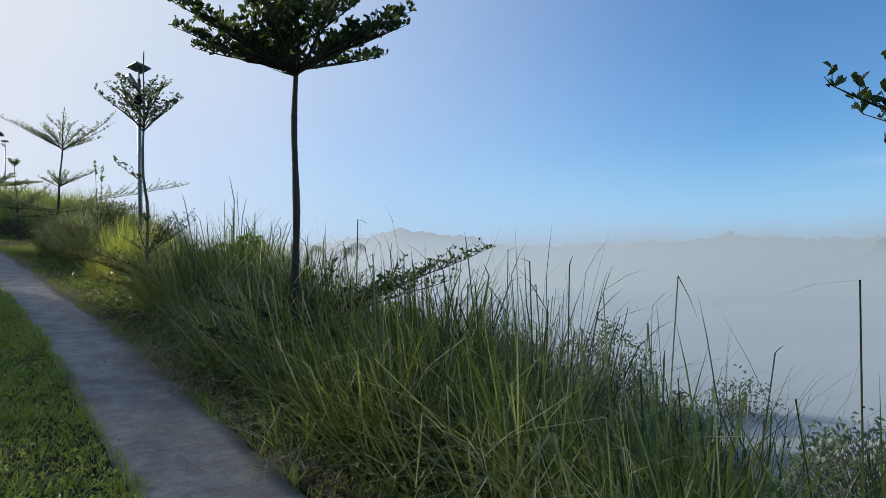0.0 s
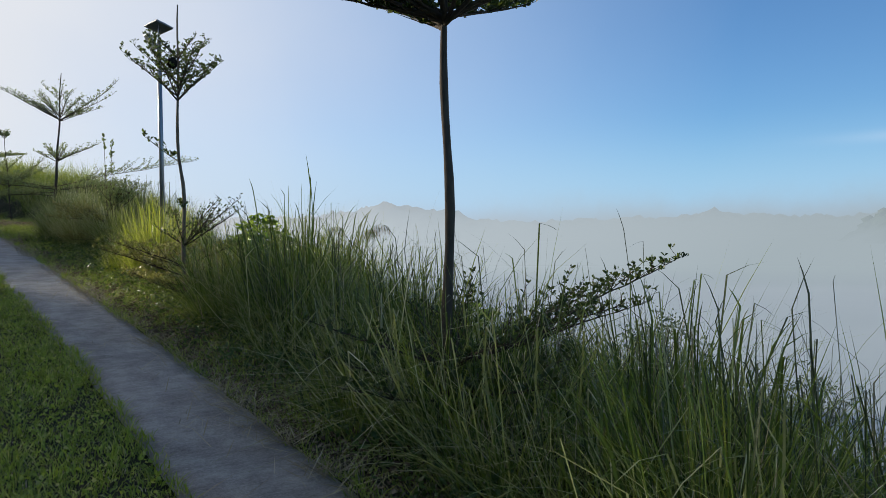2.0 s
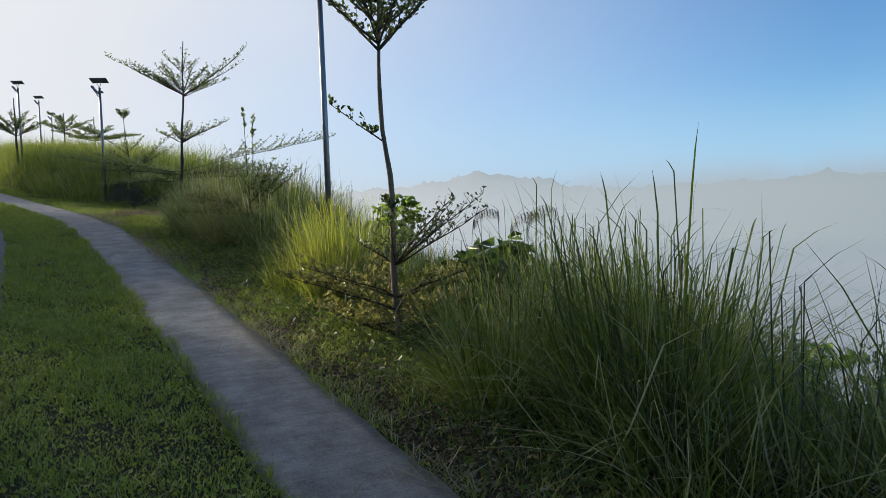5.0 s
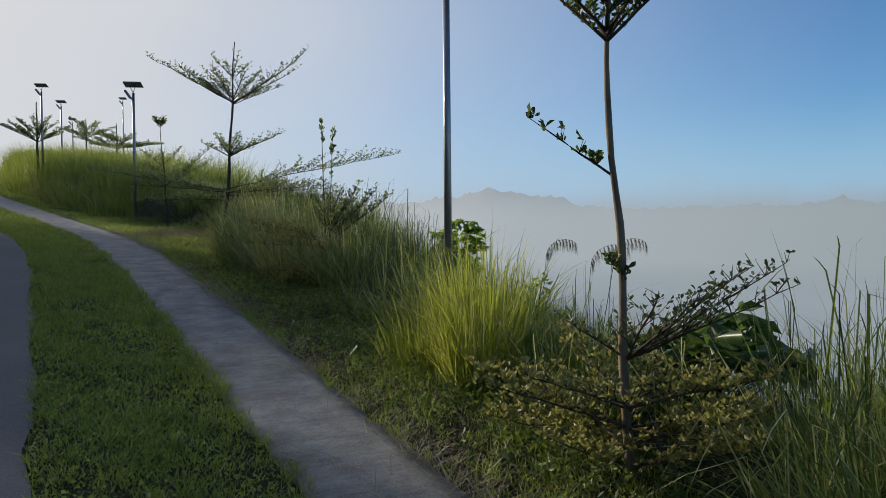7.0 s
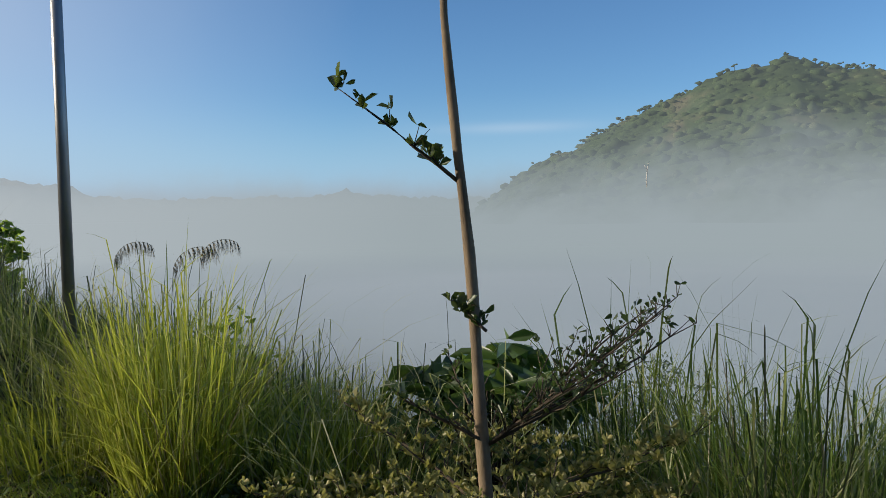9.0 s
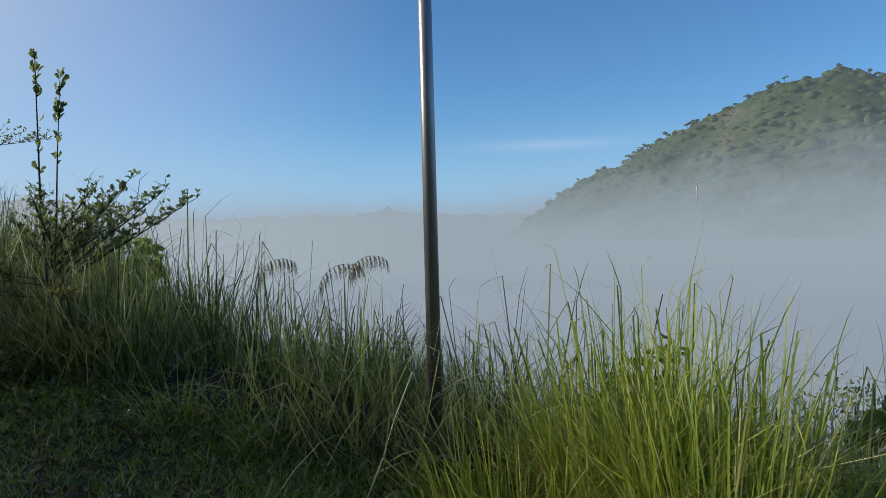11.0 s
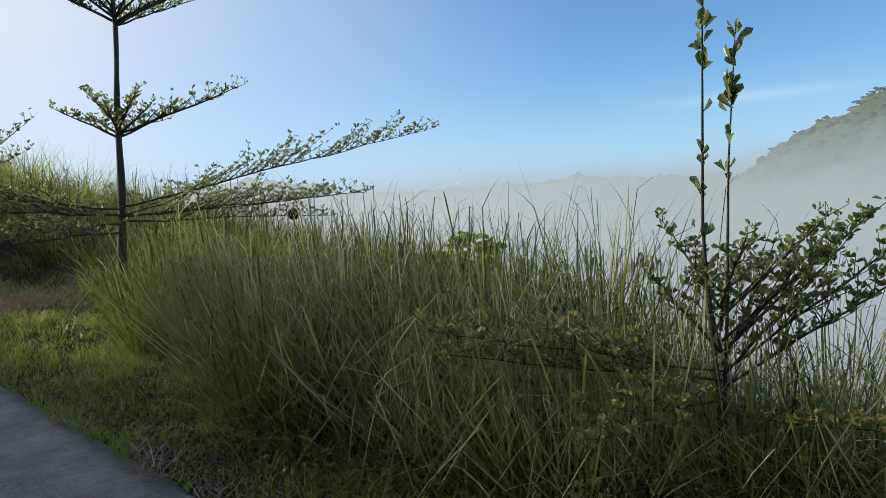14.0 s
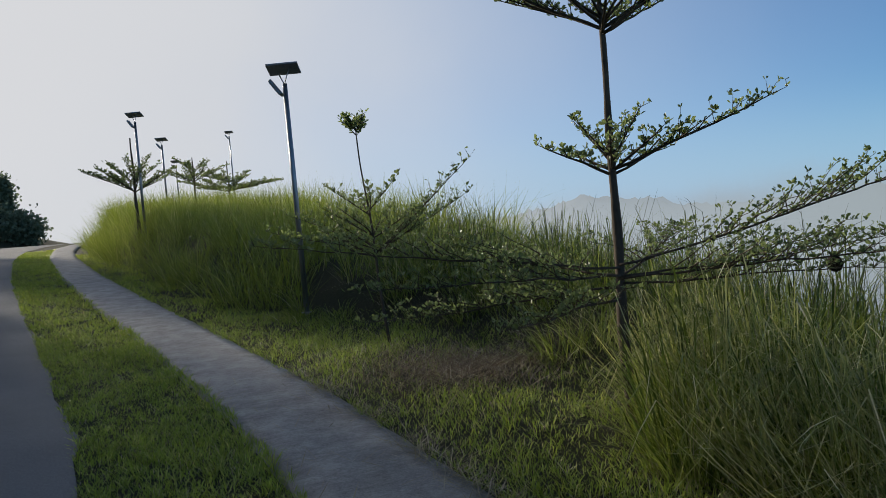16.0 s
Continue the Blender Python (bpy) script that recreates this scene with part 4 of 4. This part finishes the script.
roadside_or_shade_tree(-11.2, 75.0, 3.5, 0.8, 150, 0.05, True, "hazy cone-shaped tree beyond the road", M_HAZED_LEAF)
roadside_or_shade_tree(-9.7, 72.0, 1.7, 1.3, 130, 0.05, False, "hazy round bush beyond the road", M_HAZED_LEAF)
roadside_or_shade_tree(-12.4, 72.5, 2.0, 1.7, 140, 0.05, False, "hazy round bush beyond the road", M_HAZED_LEAF)
# out of view: added and sized only for the shade on path and bank
for x, y, hgt, sp, n_ in ((-7.0, 3.0, 8.0, 2.6, 84), (-7.0, 7.2, 8.5, 2.6, 84), (-7.0, 11.2, 8.5, 2.6, 90), (-7.2, 15.2, 8.2, 2.6, 95), (-7.2, 19.0, 8.4, 2.6, 105), (-7.2, 22.6, 6.2, 2.5, 48), (-7.4, 26.0, 7.0, 2.4, 90), (-7.6, 30.0, 4.6, 2.4, 84), (-9.0, 34.4, 5.2, 2.4, 84),
                         (-10.0, 38.2, 7.7, 1.9, 120),  (-11.4, 45.0, 9.2, 1.8, 125), (-15.3, 60.5, 11.0, 2.4, 150), (-15.8, 65.5, 12.0, 2.6, 150)):
    roadside_or_shade_tree(x, y, hgt, sp, n_, 0.2)

# ---- tall grass on the bank ----
def scatter(y0, y1, per, x_of, width):
    n = int((y1 - y0) * per)
    y = rng.uniform(y0, y1, n)
    return x_of(y) + width * rng.uniform(0, 1, n), y


def kinked(name, root, h, az, lean, w, at, fold, mat, parent=None):
    """Cane-like blades whose upper part is folded over."""
    N = len(root)
    d = np.stack([np.cos(az), np.sin(az), np.zeros(N)], 1)
    a2 = az + rng.normal(0, 0.9, N)
    d2 = np.stack([np.cos(a2), np.sin(a2), np.zeros(N)], 1)
    tw = rng.uniform(0, 2 * np.pi, N)
    side = np.stack([np.cos(tw), np.sin(tw), np.zeros(N)], 1) * w[:, None] / 2
    up = np.array([0, 0, 1.0])
    low_dir = d * np.sin(lean)[:, None] + up * np.cos(lean)[:, None]
    top_dir = d2 * np.sin(fold)[:, None] + up * np.cos(fold)[:, None]
    k = root + low_dir * (h * at)[:, None]
    mid = root + low_dir * (h * at * 0.5)[:, None] + d * (0.02 * h)[:, None]
    e = k + top_dir * (h * (1 - at) * 0.5)[:, None]
    t = k + top_dir * (h * (1 - at))[:, None] - up * (0.12 * h * (1 - at))[:, None]
    V = np.stack([root - side, root + side, mid - side, mid + side, k - side * 0.85, k + side * 0.85, e - side * 0.6, e + side * 0.6, t], 1).reshape(-1, 3)
    b = (np.arange(N) * 9)[:, None]
    loops = np.concatenate([b + np.array(q) for q in ([0, 1, 3, 2], [2, 3, 5, 4], [4, 5, 7, 6], [6, 7, 8])], 1).ravel()
    return raw_mesh(name, V, loops, np.tile([4, 4, 4, 3], N), mat, parent)


def kinks(name, root, h, az, lean, w, mat, parent=None, most=0.5):
    n = len(h)
    return kinked(name, root, h, az, np.clip(lean, 0, most), w, rng.uniform(0.5, 0.95, n), rng.uniform(0.2, 2.0, n), mat, parent)


def free_of_tall(x, y):
    """Spots with low leaves in place of tall grass."""
    return ((x - 2.3) / 0.85) ** 2 + ((y - 11.3) / 0.85) ** 2 > 1 and ((x - 2.15) / 0.5) ** 2 + ((y - 16.9) / 1.1) ** 2 > 1 and not (x > 2.5 and 0.56 < (y - 5.74) / (x + 0.08) < 0.71 and rng.random() < 0.85)


body, dry, stems, hang = [], [], [], []
tx, ty = scatter(-4, 30, 15, tall_edge, 3.6)
for x, y in zip(tx, ty):
    if not free_of_tall(x, y):
        continue
    front = max(0.0, 1 - (x - float(tall_edge(y))) / 0.7)
    tall = rng.uniform(0.75, 1.25) * (0.48 + 0.64 * (1 - front)) * (1 + 0.24 * math.sin(y * 2.3 + x * 1.7) * math.sin(y * 0.9 + 1)) * float(np.interp(y, [-2, 2, 4, 8.5, 9.6, 14, 16, 19, 22, 30], [0.75, 0.85, 1.0, 1.05, 0.92, 0.73, 0.88, 1.0, 0.84, 0.80]))
    body.append(tuft_arrays(x, y, int(rng.uniform(55, 95)), 0.22, 0.35 * tall, 1.15 * tall, 0.42))
    for _ in range(2 if front > 0 else 0):
        r_, h_, a_, le_, dr_ = tuft_arrays(x, y, 9, 0.3, 0.7 * tall, 1.25 * tall, 0.3)
        hang.append((r_, h_, np.pi + rng.normal(0, 0.7, 9), rng.uniform(0.2, 0.6, 9), rng.uniform(0.5, 1.1, 9)))
    if front > 0.35 and rng.random() < 0.8:
        continue
    dry.append(tuft_arrays(x, y, 7, 0.26, 0.3 * tall, 1.0 * tall, 0.5))
    stems.append(tuft_arrays(x, y, 16, 0.24, 0.7 * tall, 1.45 * tall, 0.25))
r_, h_, a_, le_, dr_ = join(stems)
h_ = np.minimum(h_, rng.uniform(1.3, 1.6, len(h_)))
tagged(kinks("cane_grass", r_, h_, a_, le_, rng.uniform(0.004, 0.008, len(h_)), M_STEM), "upright cane grass with folded dark tips", "tall grass", kind="stuff")
b_ = h_[::4]
tagged(kinks("broken_grass", r_[::4] + rng.normal(0, 0.06, (len(b_), 3)) * (1, 1, 0), b_ * rng.uniform(0.6, 1.0, len(b_)), rng.uniform(0, 6.3, len(b_)), rng.uniform(0.1, 1.1, len(b_)), rng.uniform(0.003, 0.008, len(b_)), M_STRAW, None, 1.1),
       "broken dry stalks crossing the tall grass", "tall grass", kind="stuff")
tagged(kinks("green_cane_grass", r_ + rng.normal(0, 0.08, r_.shape) * (1, 1, 0), h_ * rng.uniform(0.55, 0.98, len(h_)), rng.uniform(0, 6.3, len(h_)), rng.uniform(0.0, 0.45, len(h_)), rng.uniform(0.007, 0.014, len(h_)), M_CANE),
       "thick green blades with folded tips", "tall grass", kind="stuff")
stems = [tuple(c[::7] for c in (r_, h_, a_, le_, dr_))]
r_, h_, a_, le_, dr_ = join(hang)
tagged(blades("hanging_grass", r_, h_, a_, le_, dr_, rng.uniform(0.006, 0.011, len(h_)), 6, M_PALE), "pale dry blades hanging over the bank edge", "tall grass", kind="stuff")
for name, arr, w0, w1, sg, mat, label in (("tall_grass", body, 0.006, 0.012, 5, M_BLADE, "dense tall green grass on the bank"), ("dry_grass", dry, 0.004, 0.007, 5, M_STRAW, "dry pale blades among tall grass"), ("grass_stems", stems, 0.0035, 0.0055, 5, M_STEM, "thin dark grass stems above the tall grass")):
    r_, h_, a_, le_, dr_ = join(arr)
    tagged(blades(name, r_, h_, a_, le_, dr_, rng.uniform(w0, w1, len(h_)), sg, mat), label, "tall grass", kind="stuff")
# tall canes that stand clear of the grass, in loose groups
cane = []
for x, y, n_, h_ in ((2.75, 3.3, 24, 1.7), (3.05, 3.7, 24, 1.75), (3.3, 4.1, 20, 1.8), (2.5, 3.9, 12, 1.5), (3.1, 4.6, 18, 1.6), (3.4, 5.6, 16, 1.6), (2.75, 7.9, 14, 1.7), (2.7, 8.7, 18, 1.85), (3.2, 9.4, 12, 1.6), (2.9, 7.0, 14, 1.5), (3.6, 16.6, 14, 1.4), (3.3, 19.0, 18, 1.55), (3.0, 20.3, 18, 1.5), (3.6, 20.8, 16, 1.5)):
    cane.append(tuft_arrays(x, y, n_ * 2, 0.34, 0.5 * h_, 1.0 * h_, 0.25))
r_, h_, a_, le_, dr_ = join(cane)
tagged(kinks("standing_canes", r_, h_, a_, le_, rng.uniform(0.006, 0.011, len(h_)), M_STEM), "thick dark canes standing above the grass", "tall grass", kind="stuff")
n_ = 5200
y = np.concatenate([rng.uniform(16.8, 23.5, n_ * 3 // 4), rng.uniform(1.5, 16, n_ - n_ * 3 // 4)])
x = tall_edge(y) + rng.uniform(0.15, 1.0, n_)
ok = np.array([free_of_tall(p, q) for p, q in zip(x, y)])
x, y = x[ok], y[ok]
n_ = len(x)
tagged(kinked("bent_grass", np.stack([x, y, land(x, y) - 0.02], 1), rng.uniform(0.6, 1.45, n_), np.pi + 0.4 + rng.normal(0, 0.9, n_), rng.uniform(0.1, 0.9, n_), rng.uniform(0.005, 0.010, n_), rng.uniform(0.45, 0.85, n_), rng.uniform(1.0, 2.7, n_), M_PALE),
       "pale bent blades hanging over the front of the bank", "tall grass", kind="stuff")
body = []
tx, ty = scatter(30, 56, 26, tall_edge, 6.0)
for x, y in zip(tx, ty):
    tall = rng.uniform(0.9, 1.5)
    body.append(tuft_arrays(x, y, 44, 0.35, 0.5 * tall, 1.3 * tall, 0.35))
r_, h_, a_, le_, dr_ = join(body)
tagged(blades("far_tall_grass", r_, h_, a_, le_, dr_, rng.uniform(0.012, 0.02, len(h_)), 2, M_BLADE), "tall grass on the mound up the road", "tall grass", kind="stuff")
# grass that thins out down the slope
body = []
tx, ty = scatter(-5, 30, 12, lambda y: tall_edge(y) + 3.5, 4.5)
for x, y in zip(tx, ty):
    body.append(tuft_arrays(x, y, 45, 0.35, 0.4, 1.2, 0.35))
r_, h_, a_, le_, dr_ = join(body)
tagged(blades("slope_grass", r_, h_, a_, le_, dr_, rng.uniform(0.007, 0.012, len(h_)), 4, M_BLADE), "rough grass on the slope to the valley", "tall grass", kind="stuff")


def grass_tuft(x, y, n, r, h0, h1, mat, label, spread=0.4):
    tu = empty("grass_tuft", x, y, gz(x, y))
    for nm, cnt, m, w, k in (("blade_clump", n // 2 if mat is M_BLADE_LIT else n, mat, (0.004, 0.010) if mat is M_BLADE_LIT else (0.005, 0.010), 1.0), ("dry_clump", n // 7, M_STRAW, (0.004, 0.007), 0.85), ("stalk_clump", n if mat is M_BLADE_LIT else n // 3, M_BLADE_LIT if mat is M_BLADE_LIT else M_CANE, (0.005, 0.010) if mat is M_BLADE_LIT else (0.007, 0.014), 0.95 if mat is M_BLADE_LIT else 1.1)):
        r_, h_, a_, le_, dr_ = tuft_arrays(x, y, cnt, r, h0 * k, h1 * k, spread * (0.5 if nm == "stalk_clump" else 1))
        r_ = r_ - np.array(tu.location)
        if nm == "stalk_clump":
            kinks(nm, r_, h_, a_, le_, rng.uniform(*w, len(h_)), m, tu)
        else:
            blades(nm, r_, h_, a_, le_, dr_, rng.uniform(*w, len(h_)), 6, m, tu)
    tagged(tu, label, "grass tuft", "large tufts on the bank")


for x, y, n_, r_, h_ in ((2.25, 3.7, 420, 0.32, 1.35), (2.9, 4.4, 380, 0.32, 1.4), (2.8, 8.7, 680, 0.38, 1.75), (2.35, 9.6, 420, 0.3, 1.3), (3.35, 10.1, 320, 0.3, 1.25), (3.7, 9.5, 340, 0.34, 1.35), (4.05, 10.2, 340, 0.34, 1.45), (3.3, 9.3, 320, 0.3, 1.25), (3.0, 6.9, 380, 0.3, 1.3), (3.6, 13.2, 260, 0.3, 0.9), (2.2, 20.2, 420, 0.35, 1.15), (2.7, 21.4, 420, 0.35, 1.1), (3.2, 20.0, 420, 0.35, 1.2), (2.32, 22.35, 300, 0.26, 1.25), (2.66, 22.5, 300, 0.3, 1.35), (3.0, 22.3, 300, 0.3, 1.3)):
    grass_tuft(x, y, n_, r_, 0.5, h_, M_BLADE, "large dark green tuft of tall grass")
for x, y in ((3.9, 11.2), (4.25, 10.9), (4.75, 10.5), (3.7, 10.5), (4.5, 11.5), (4.3, 10.1)):
    grass_tuft(x, y, 150, 0.32, 0.7, 1.75, M_BLADE, "loose tuft of kinked green cane grass", 0.2)
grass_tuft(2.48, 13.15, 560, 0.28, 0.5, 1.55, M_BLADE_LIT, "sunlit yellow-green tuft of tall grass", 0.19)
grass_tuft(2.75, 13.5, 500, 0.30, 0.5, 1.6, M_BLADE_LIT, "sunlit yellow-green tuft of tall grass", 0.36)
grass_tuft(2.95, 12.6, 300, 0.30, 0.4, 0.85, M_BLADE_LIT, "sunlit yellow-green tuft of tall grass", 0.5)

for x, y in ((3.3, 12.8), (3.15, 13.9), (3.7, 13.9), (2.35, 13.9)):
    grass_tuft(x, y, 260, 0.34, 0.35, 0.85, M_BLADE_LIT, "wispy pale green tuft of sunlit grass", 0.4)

# nodding plumes
for x, y, z in ((10.0, 20.6, 2.24), (9.4, 22.2, 2.22), (9.9, 21.2, 2.1)):
    pl = empty("grass_plume", x, y, gz(x, y))
    H = z - gz(x, y)
    rad, d = rng.uniform(0.42, 0.56), Vector((0.70, -0.71, 0))
    ln = [(Vector((0, 0, (H - rad) * u)) + d * 0.1 * u ** 2, 0.008 - 0.003 * u) for u in np.linspace(0, 1, 8)]
    top = ln[-1][0].copy()
    ln += [(top + d * rad * (1 - math.cos(u)) + Vector((0, 0, rad * math.sin(u))), 0.004) for u in np.linspace(0.25, 2.15, 12)]
    v, lo, sz = tubes([ln], 4)
    raw_mesh("stalk", v, lo, sz, M_STEM, pl)
    hairs = []
    for k in range(230):
        a = ln[int(rng.integers(8, 20))][0] + Vector(rng.normal(0, 0.008, 3))
        e = a + d * rng.uniform(0.0, 0.07) + Vector((rng.normal(0, 0.015), rng.normal(0, 0.015), -rng.uniform(0.10, 0.32)))
        hairs.append([(a, 0.0018), (a.lerp(e, 0.5) + d * 0.012, 0.0024), (e, 0.0010)])
    v, lo, sz = tubes(hairs, 3)
    raw_mesh("plume", v, lo, sz, M_STRAW, pl)
    tagged(pl, "pale nodding seed plume above the grass", "grass plume", "seed plumes")

# ---- lawn on the strip and the verge ----
def lawn(name, n, y0, y1, left, right, h0, h1, mat, label, share=None, w0=0.0035, w1=0.008):
    y = rng.uniform(y0, y1, n)
    x = left(y) + (right(y) - left(y)) * rng.uniform(0, 1, n)
    v = np.sin(x * 3.1 + 1.7 * np.sin(y * 1.3)) * np.sin(y * 2.3 + 1.1 * np.sin(x * 2.2))
    v = 0.55 * v + 0.65 * np.sin(x * 17 + 2 * np.sin(y * 5)) * np.sin(y * 14 + 2 * np.sin(x * 6.3))
    keep = rng.uniform(0, 1, n) < np.clip(0.78 + 0.5 * v, 0.35, 1) * (share(x, y) if share else 1.0)
    x, y, v = x[keep], y[keep], v[keep]
    k = len(x)
    zz = np.where(np.abs(x - path_mid(y)) < path_half(y) + 0.02, base_z(y) + 0.016, land(x, y) - 0.004)
    root = np.stack([x, y, zz], 1)
    h = rng.uniform(h0, h1, k) * (0.85 + 0.55 * v)
    tagged(blades(name, root, h, rng.uniform(0, 6.3, k), np.clip(rng.normal(0.45, 0.2, k), 0, 0.9), rng.uniform(0.05, 0.6, k), rng.uniform(w0, w1, k), 2, mat), label, "lawn", kind="stuff")


strip_l, strip_r = (lambda y: path_mid(y) - 1.64), (lambda y: path_mid(y) - path_half(y) + 0.035 + 0.03 * np.sin(y * 5.3) * np.sin(y * 2.1 + 1) + 0.015 * np.sin(y * 17))
verge_l, verge_r = (lambda y: path_mid(y) + path_half(y) - 0.03 - 0.03 * np.sin(y * 4.1) * np.sin(y * 1.7) - 0.015 * np.sin(y * 15)), (lambda y: tall_edge(y) + 0.35)
def bare(x, y):
    """Share of grass left on the verge: little on the soil under the bank and on the cut patch."""
    worn = np.exp(-((x - 2.0) / 0.8) ** 2 - ((y - 25.3) / 0.8) ** 2)
    return np.interp(y, [0, 8.5, 11, 14], [0.25, 0.3, 0.7, 1.0]) * (1 - 0.85 * worn)


lawn("strip_lawn", 125000, 0.5, 30, strip_l, strip_r, 0.035, 0.125, M_LAWN, "short mown grass between road and footpath", None, 0.005, 0.011)
lawn("strip_lawn_dry", 16000, 0.5, 30, strip_l, strip_r, 0.03, 0.08, M_STRAW, "dry blades in the mown grass")
lawn("verge_lawn", 115000, 1, 30, verge_l, verge_r, 0.035, 0.15, M_LAWN, "rough short grass beside the footpath", bare, 0.004, 0.010)
lawn("verge_lawn_dry", 17000, 1, 30, verge_l, verge_r, 0.03, 0.13, M_STRAW, "dry clippings in the short grass")
lawn("far_lawn", 26000, 30, 56, strip_l, strip_r, 0.05, 0.11, M_LAWN, "short grass up the road", None, 0.012, 0.02)
lawn("far_verge_lawn", 14000, 30, 50, verge_l, verge_r, 0.05, 0.12, M_LAWN, "short grass up the road", None, 0.012, 0.02)
lawn("roadside_lawn", 22000, 8, 56, (lambda y: path_mid(y) - 9.5), (lambda y: path_mid(y) - 6.6), 0.05, 0.14, M_LAWN, "grass beyond the road", None, 0.012, 0.02)

# broad low leaves in the mown grass
n_ = 14000
y = rng.uniform(2, 16, n_)
x = strip_l(y) + (strip_r(y) - strip_l(y)) * rng.uniform(0.02, 0.98, n_)
pos = np.stack([x, y, land(x, y) + rng.uniform(0.01, 0.05, n_)], 1)
an = rng.uniform(0, 6.3, n_)
tagged(leaves("lawn_weeds", pos, np.stack([np.cos(an), np.sin(an), rng.uniform(0.0, 0.8, n_)], 1), rng.uniform(0.012, 0.032, n_), M_LAWN, wide=0.7), "small broad-leaved weeds in mown grass", "weeds", kind="stuff")

# low weeds on the verge
n_ = 12000
y = rng.uniform(1, 20, n_)
x = verge_l(y) + 0.12 + (verge_r(y) - verge_l(y)) * rng.beta(2.2, 1.2, n_)
pos = np.stack([x, y, land(x, y) + rng.uniform(0.0, 0.14, n_)], 1)
an = rng.uniform(0, 6.3, n_)
tagged(leaves("verge_weeds", pos, np.stack([np.cos(an), np.sin(an), rng.uniform(0.1, 1.0, n_)], 1), rng.uniform(0.022, 0.07, n_), M_WEED, wide=0.45), "low leafy weeds on the verge", "weeds", kind="stuff")

# dead leaves on the soil beside the path
n_ = 10000
y = rng.uniform(2, 22, n_)
x = path_mid(y) + path_half(y) + 0.06 + np.abs(rng.normal(0.0, 0.34, n_))
pos = np.stack([x, y, np.where(x < path_mid(y) + path_half(y) + 0.03, base_z(y) + 0.036, land(x, y)) + rng.uniform(0.006, 0.05, n_)], 1)
an = rng.uniform(0, 6.3, n_)
tagged(leaves("dead_leaves", pos, np.stack([np.cos(an), np.sin(an), rng.normal(0.0, 0.25, n_)], 1), rng.uniform(0.02, 0.05, n_), M_DEAD, wide=0.5), "dry brown fallen leaves beside the footpath", "leaf litter", kind="stuff")

# straw lying along the path edge and on the path
n_ = 9000
y = rng.uniform(1.5, 26, n_)
e = path_mid(y) + path_half(y)
x = e - 0.01 + rng.normal(0.0, 0.08, n_)
loose = rng.uniform(0, 1, n_) < 0.10
x[loose] = (path_mid(y) + path_half(y) * rng.uniform(-1, 1, n_))[loose]
on = x < e
root = np.stack([x, y, np.where(on, base_z(y) + 0.036, land(x, y) + 0.03)], 1)
clump = (np.sin(y * 1.7) * np.sin(y * 0.61 + 1) + 0.5 * np.sin(y * 7.3) > 0.1) | (rng.uniform(0, 1, n_) < 0.15)
root = root[clump]
k = len(root)
tagged(blades("dry_clippings", root, rng.uniform(0.05, 0.26, k), rng.uniform(0, 6.3, k), np.full(k, 0.97), np.full(k, 0.02), rng.uniform(0.004, 0.009, k), 2, M_STRAW), "dry straw clippings along the path edge", "clippings", kind="stuff")

for name, n_, mat, label in (("cut_grass_patch", 3600, M_DEAD, "brown cut grass lying on the verge"), ("dry_cut_grass", 1800, M_STRAW, "pale dry cut grass lying on the verge")):
    x, y = rng.normal(2.0, 0.48, n_), rng.normal(25.3, 0.5, n_)
    root = np.stack([x, y, land(x, y) + rng.uniform(0.02, 0.06, n_)], 1)
    tagged(blades(name, root, rng.uniform(0.06, 0.3, n_), rng.uniform(0, 6.3, n_), np.full(n_, 0.97), np.full(n_, 0.02), rng.uniform(0.004, 0.009, n_), 2, mat), label, "clippings", kind="stuff")

# ---- footpath of concrete slabs ----
path = empty("footpath", 1.1, 0, float(base_z(0)))
path["label"], path["category"], path["kind"] = "narrow worn concrete footpath of cast slabs", "footpath", "structure"
cuts = list(np.arange(-6.8, 62, 4.8))
for y0, y1 in zip(cuts[:-1], cuts[1:]):
    vs, lo, szs = [], [], []
    nn, mm = 27, 7
    for j in range(nn):
        y = y0 + (y1 - y0) * j / (nn - 1)
        c, hw, z = float(path_mid(y)), float(path_half(y)), float(base_z(y))
        for k in range(mm):
            q = -1 + 2 * k / (mm - 1)
            x = c + q * hw
            if k in (0, mm - 1):
                x += 0.03 * noise.noise(Vector((q * 3, y * 3.1, 0))) + 0.018 * noise.noise(Vector((q * 3, y * 11, 4)))
            vs.append((x, y, z + 0.032 - (0.012 if k in (0, mm - 1) else 0) + 0.006 * noise.noise(Vector((x * 2, y * 2, 0)))))
    top = len(vs)
    for j in range(nn):
        for k in (0, mm - 1):
            x, y, z = vs[j * mm + k]
            vs.append((x + (0.01 if k == 0 else -0.01), y, z - 0.10))
    for j in range(nn - 1):
        for k in range(mm - 1):
            a = j * mm + k
            lo += [a, a + 1, a + mm + 1, a + mm]
            szs.append(4)
        a, b = j * mm, top + 2 * j
        lo += [a + mm, b + 2, b, a]
        lo += [a + mm - 1, b + 1, b + 3, a + 2 * mm - 1]
        szs += [4, 4]
    for j, flip in ((0, 1), (nn - 1, -1)):
        ring = [j * mm + k for k in range(mm)] + [top + 2 * j + 1, top + 2 * j]
        vs += [vs[q] for q in ring]
        lo += list(range(len(vs) - len(ring), len(vs)))[::-flip]
        szs.append(len(ring))
    vs = [tuple(np.array(v) - np.array(path.location)) for v in vs]
    raw_mesh("slab", vs, lo, szs, M_CONCRETE, path)
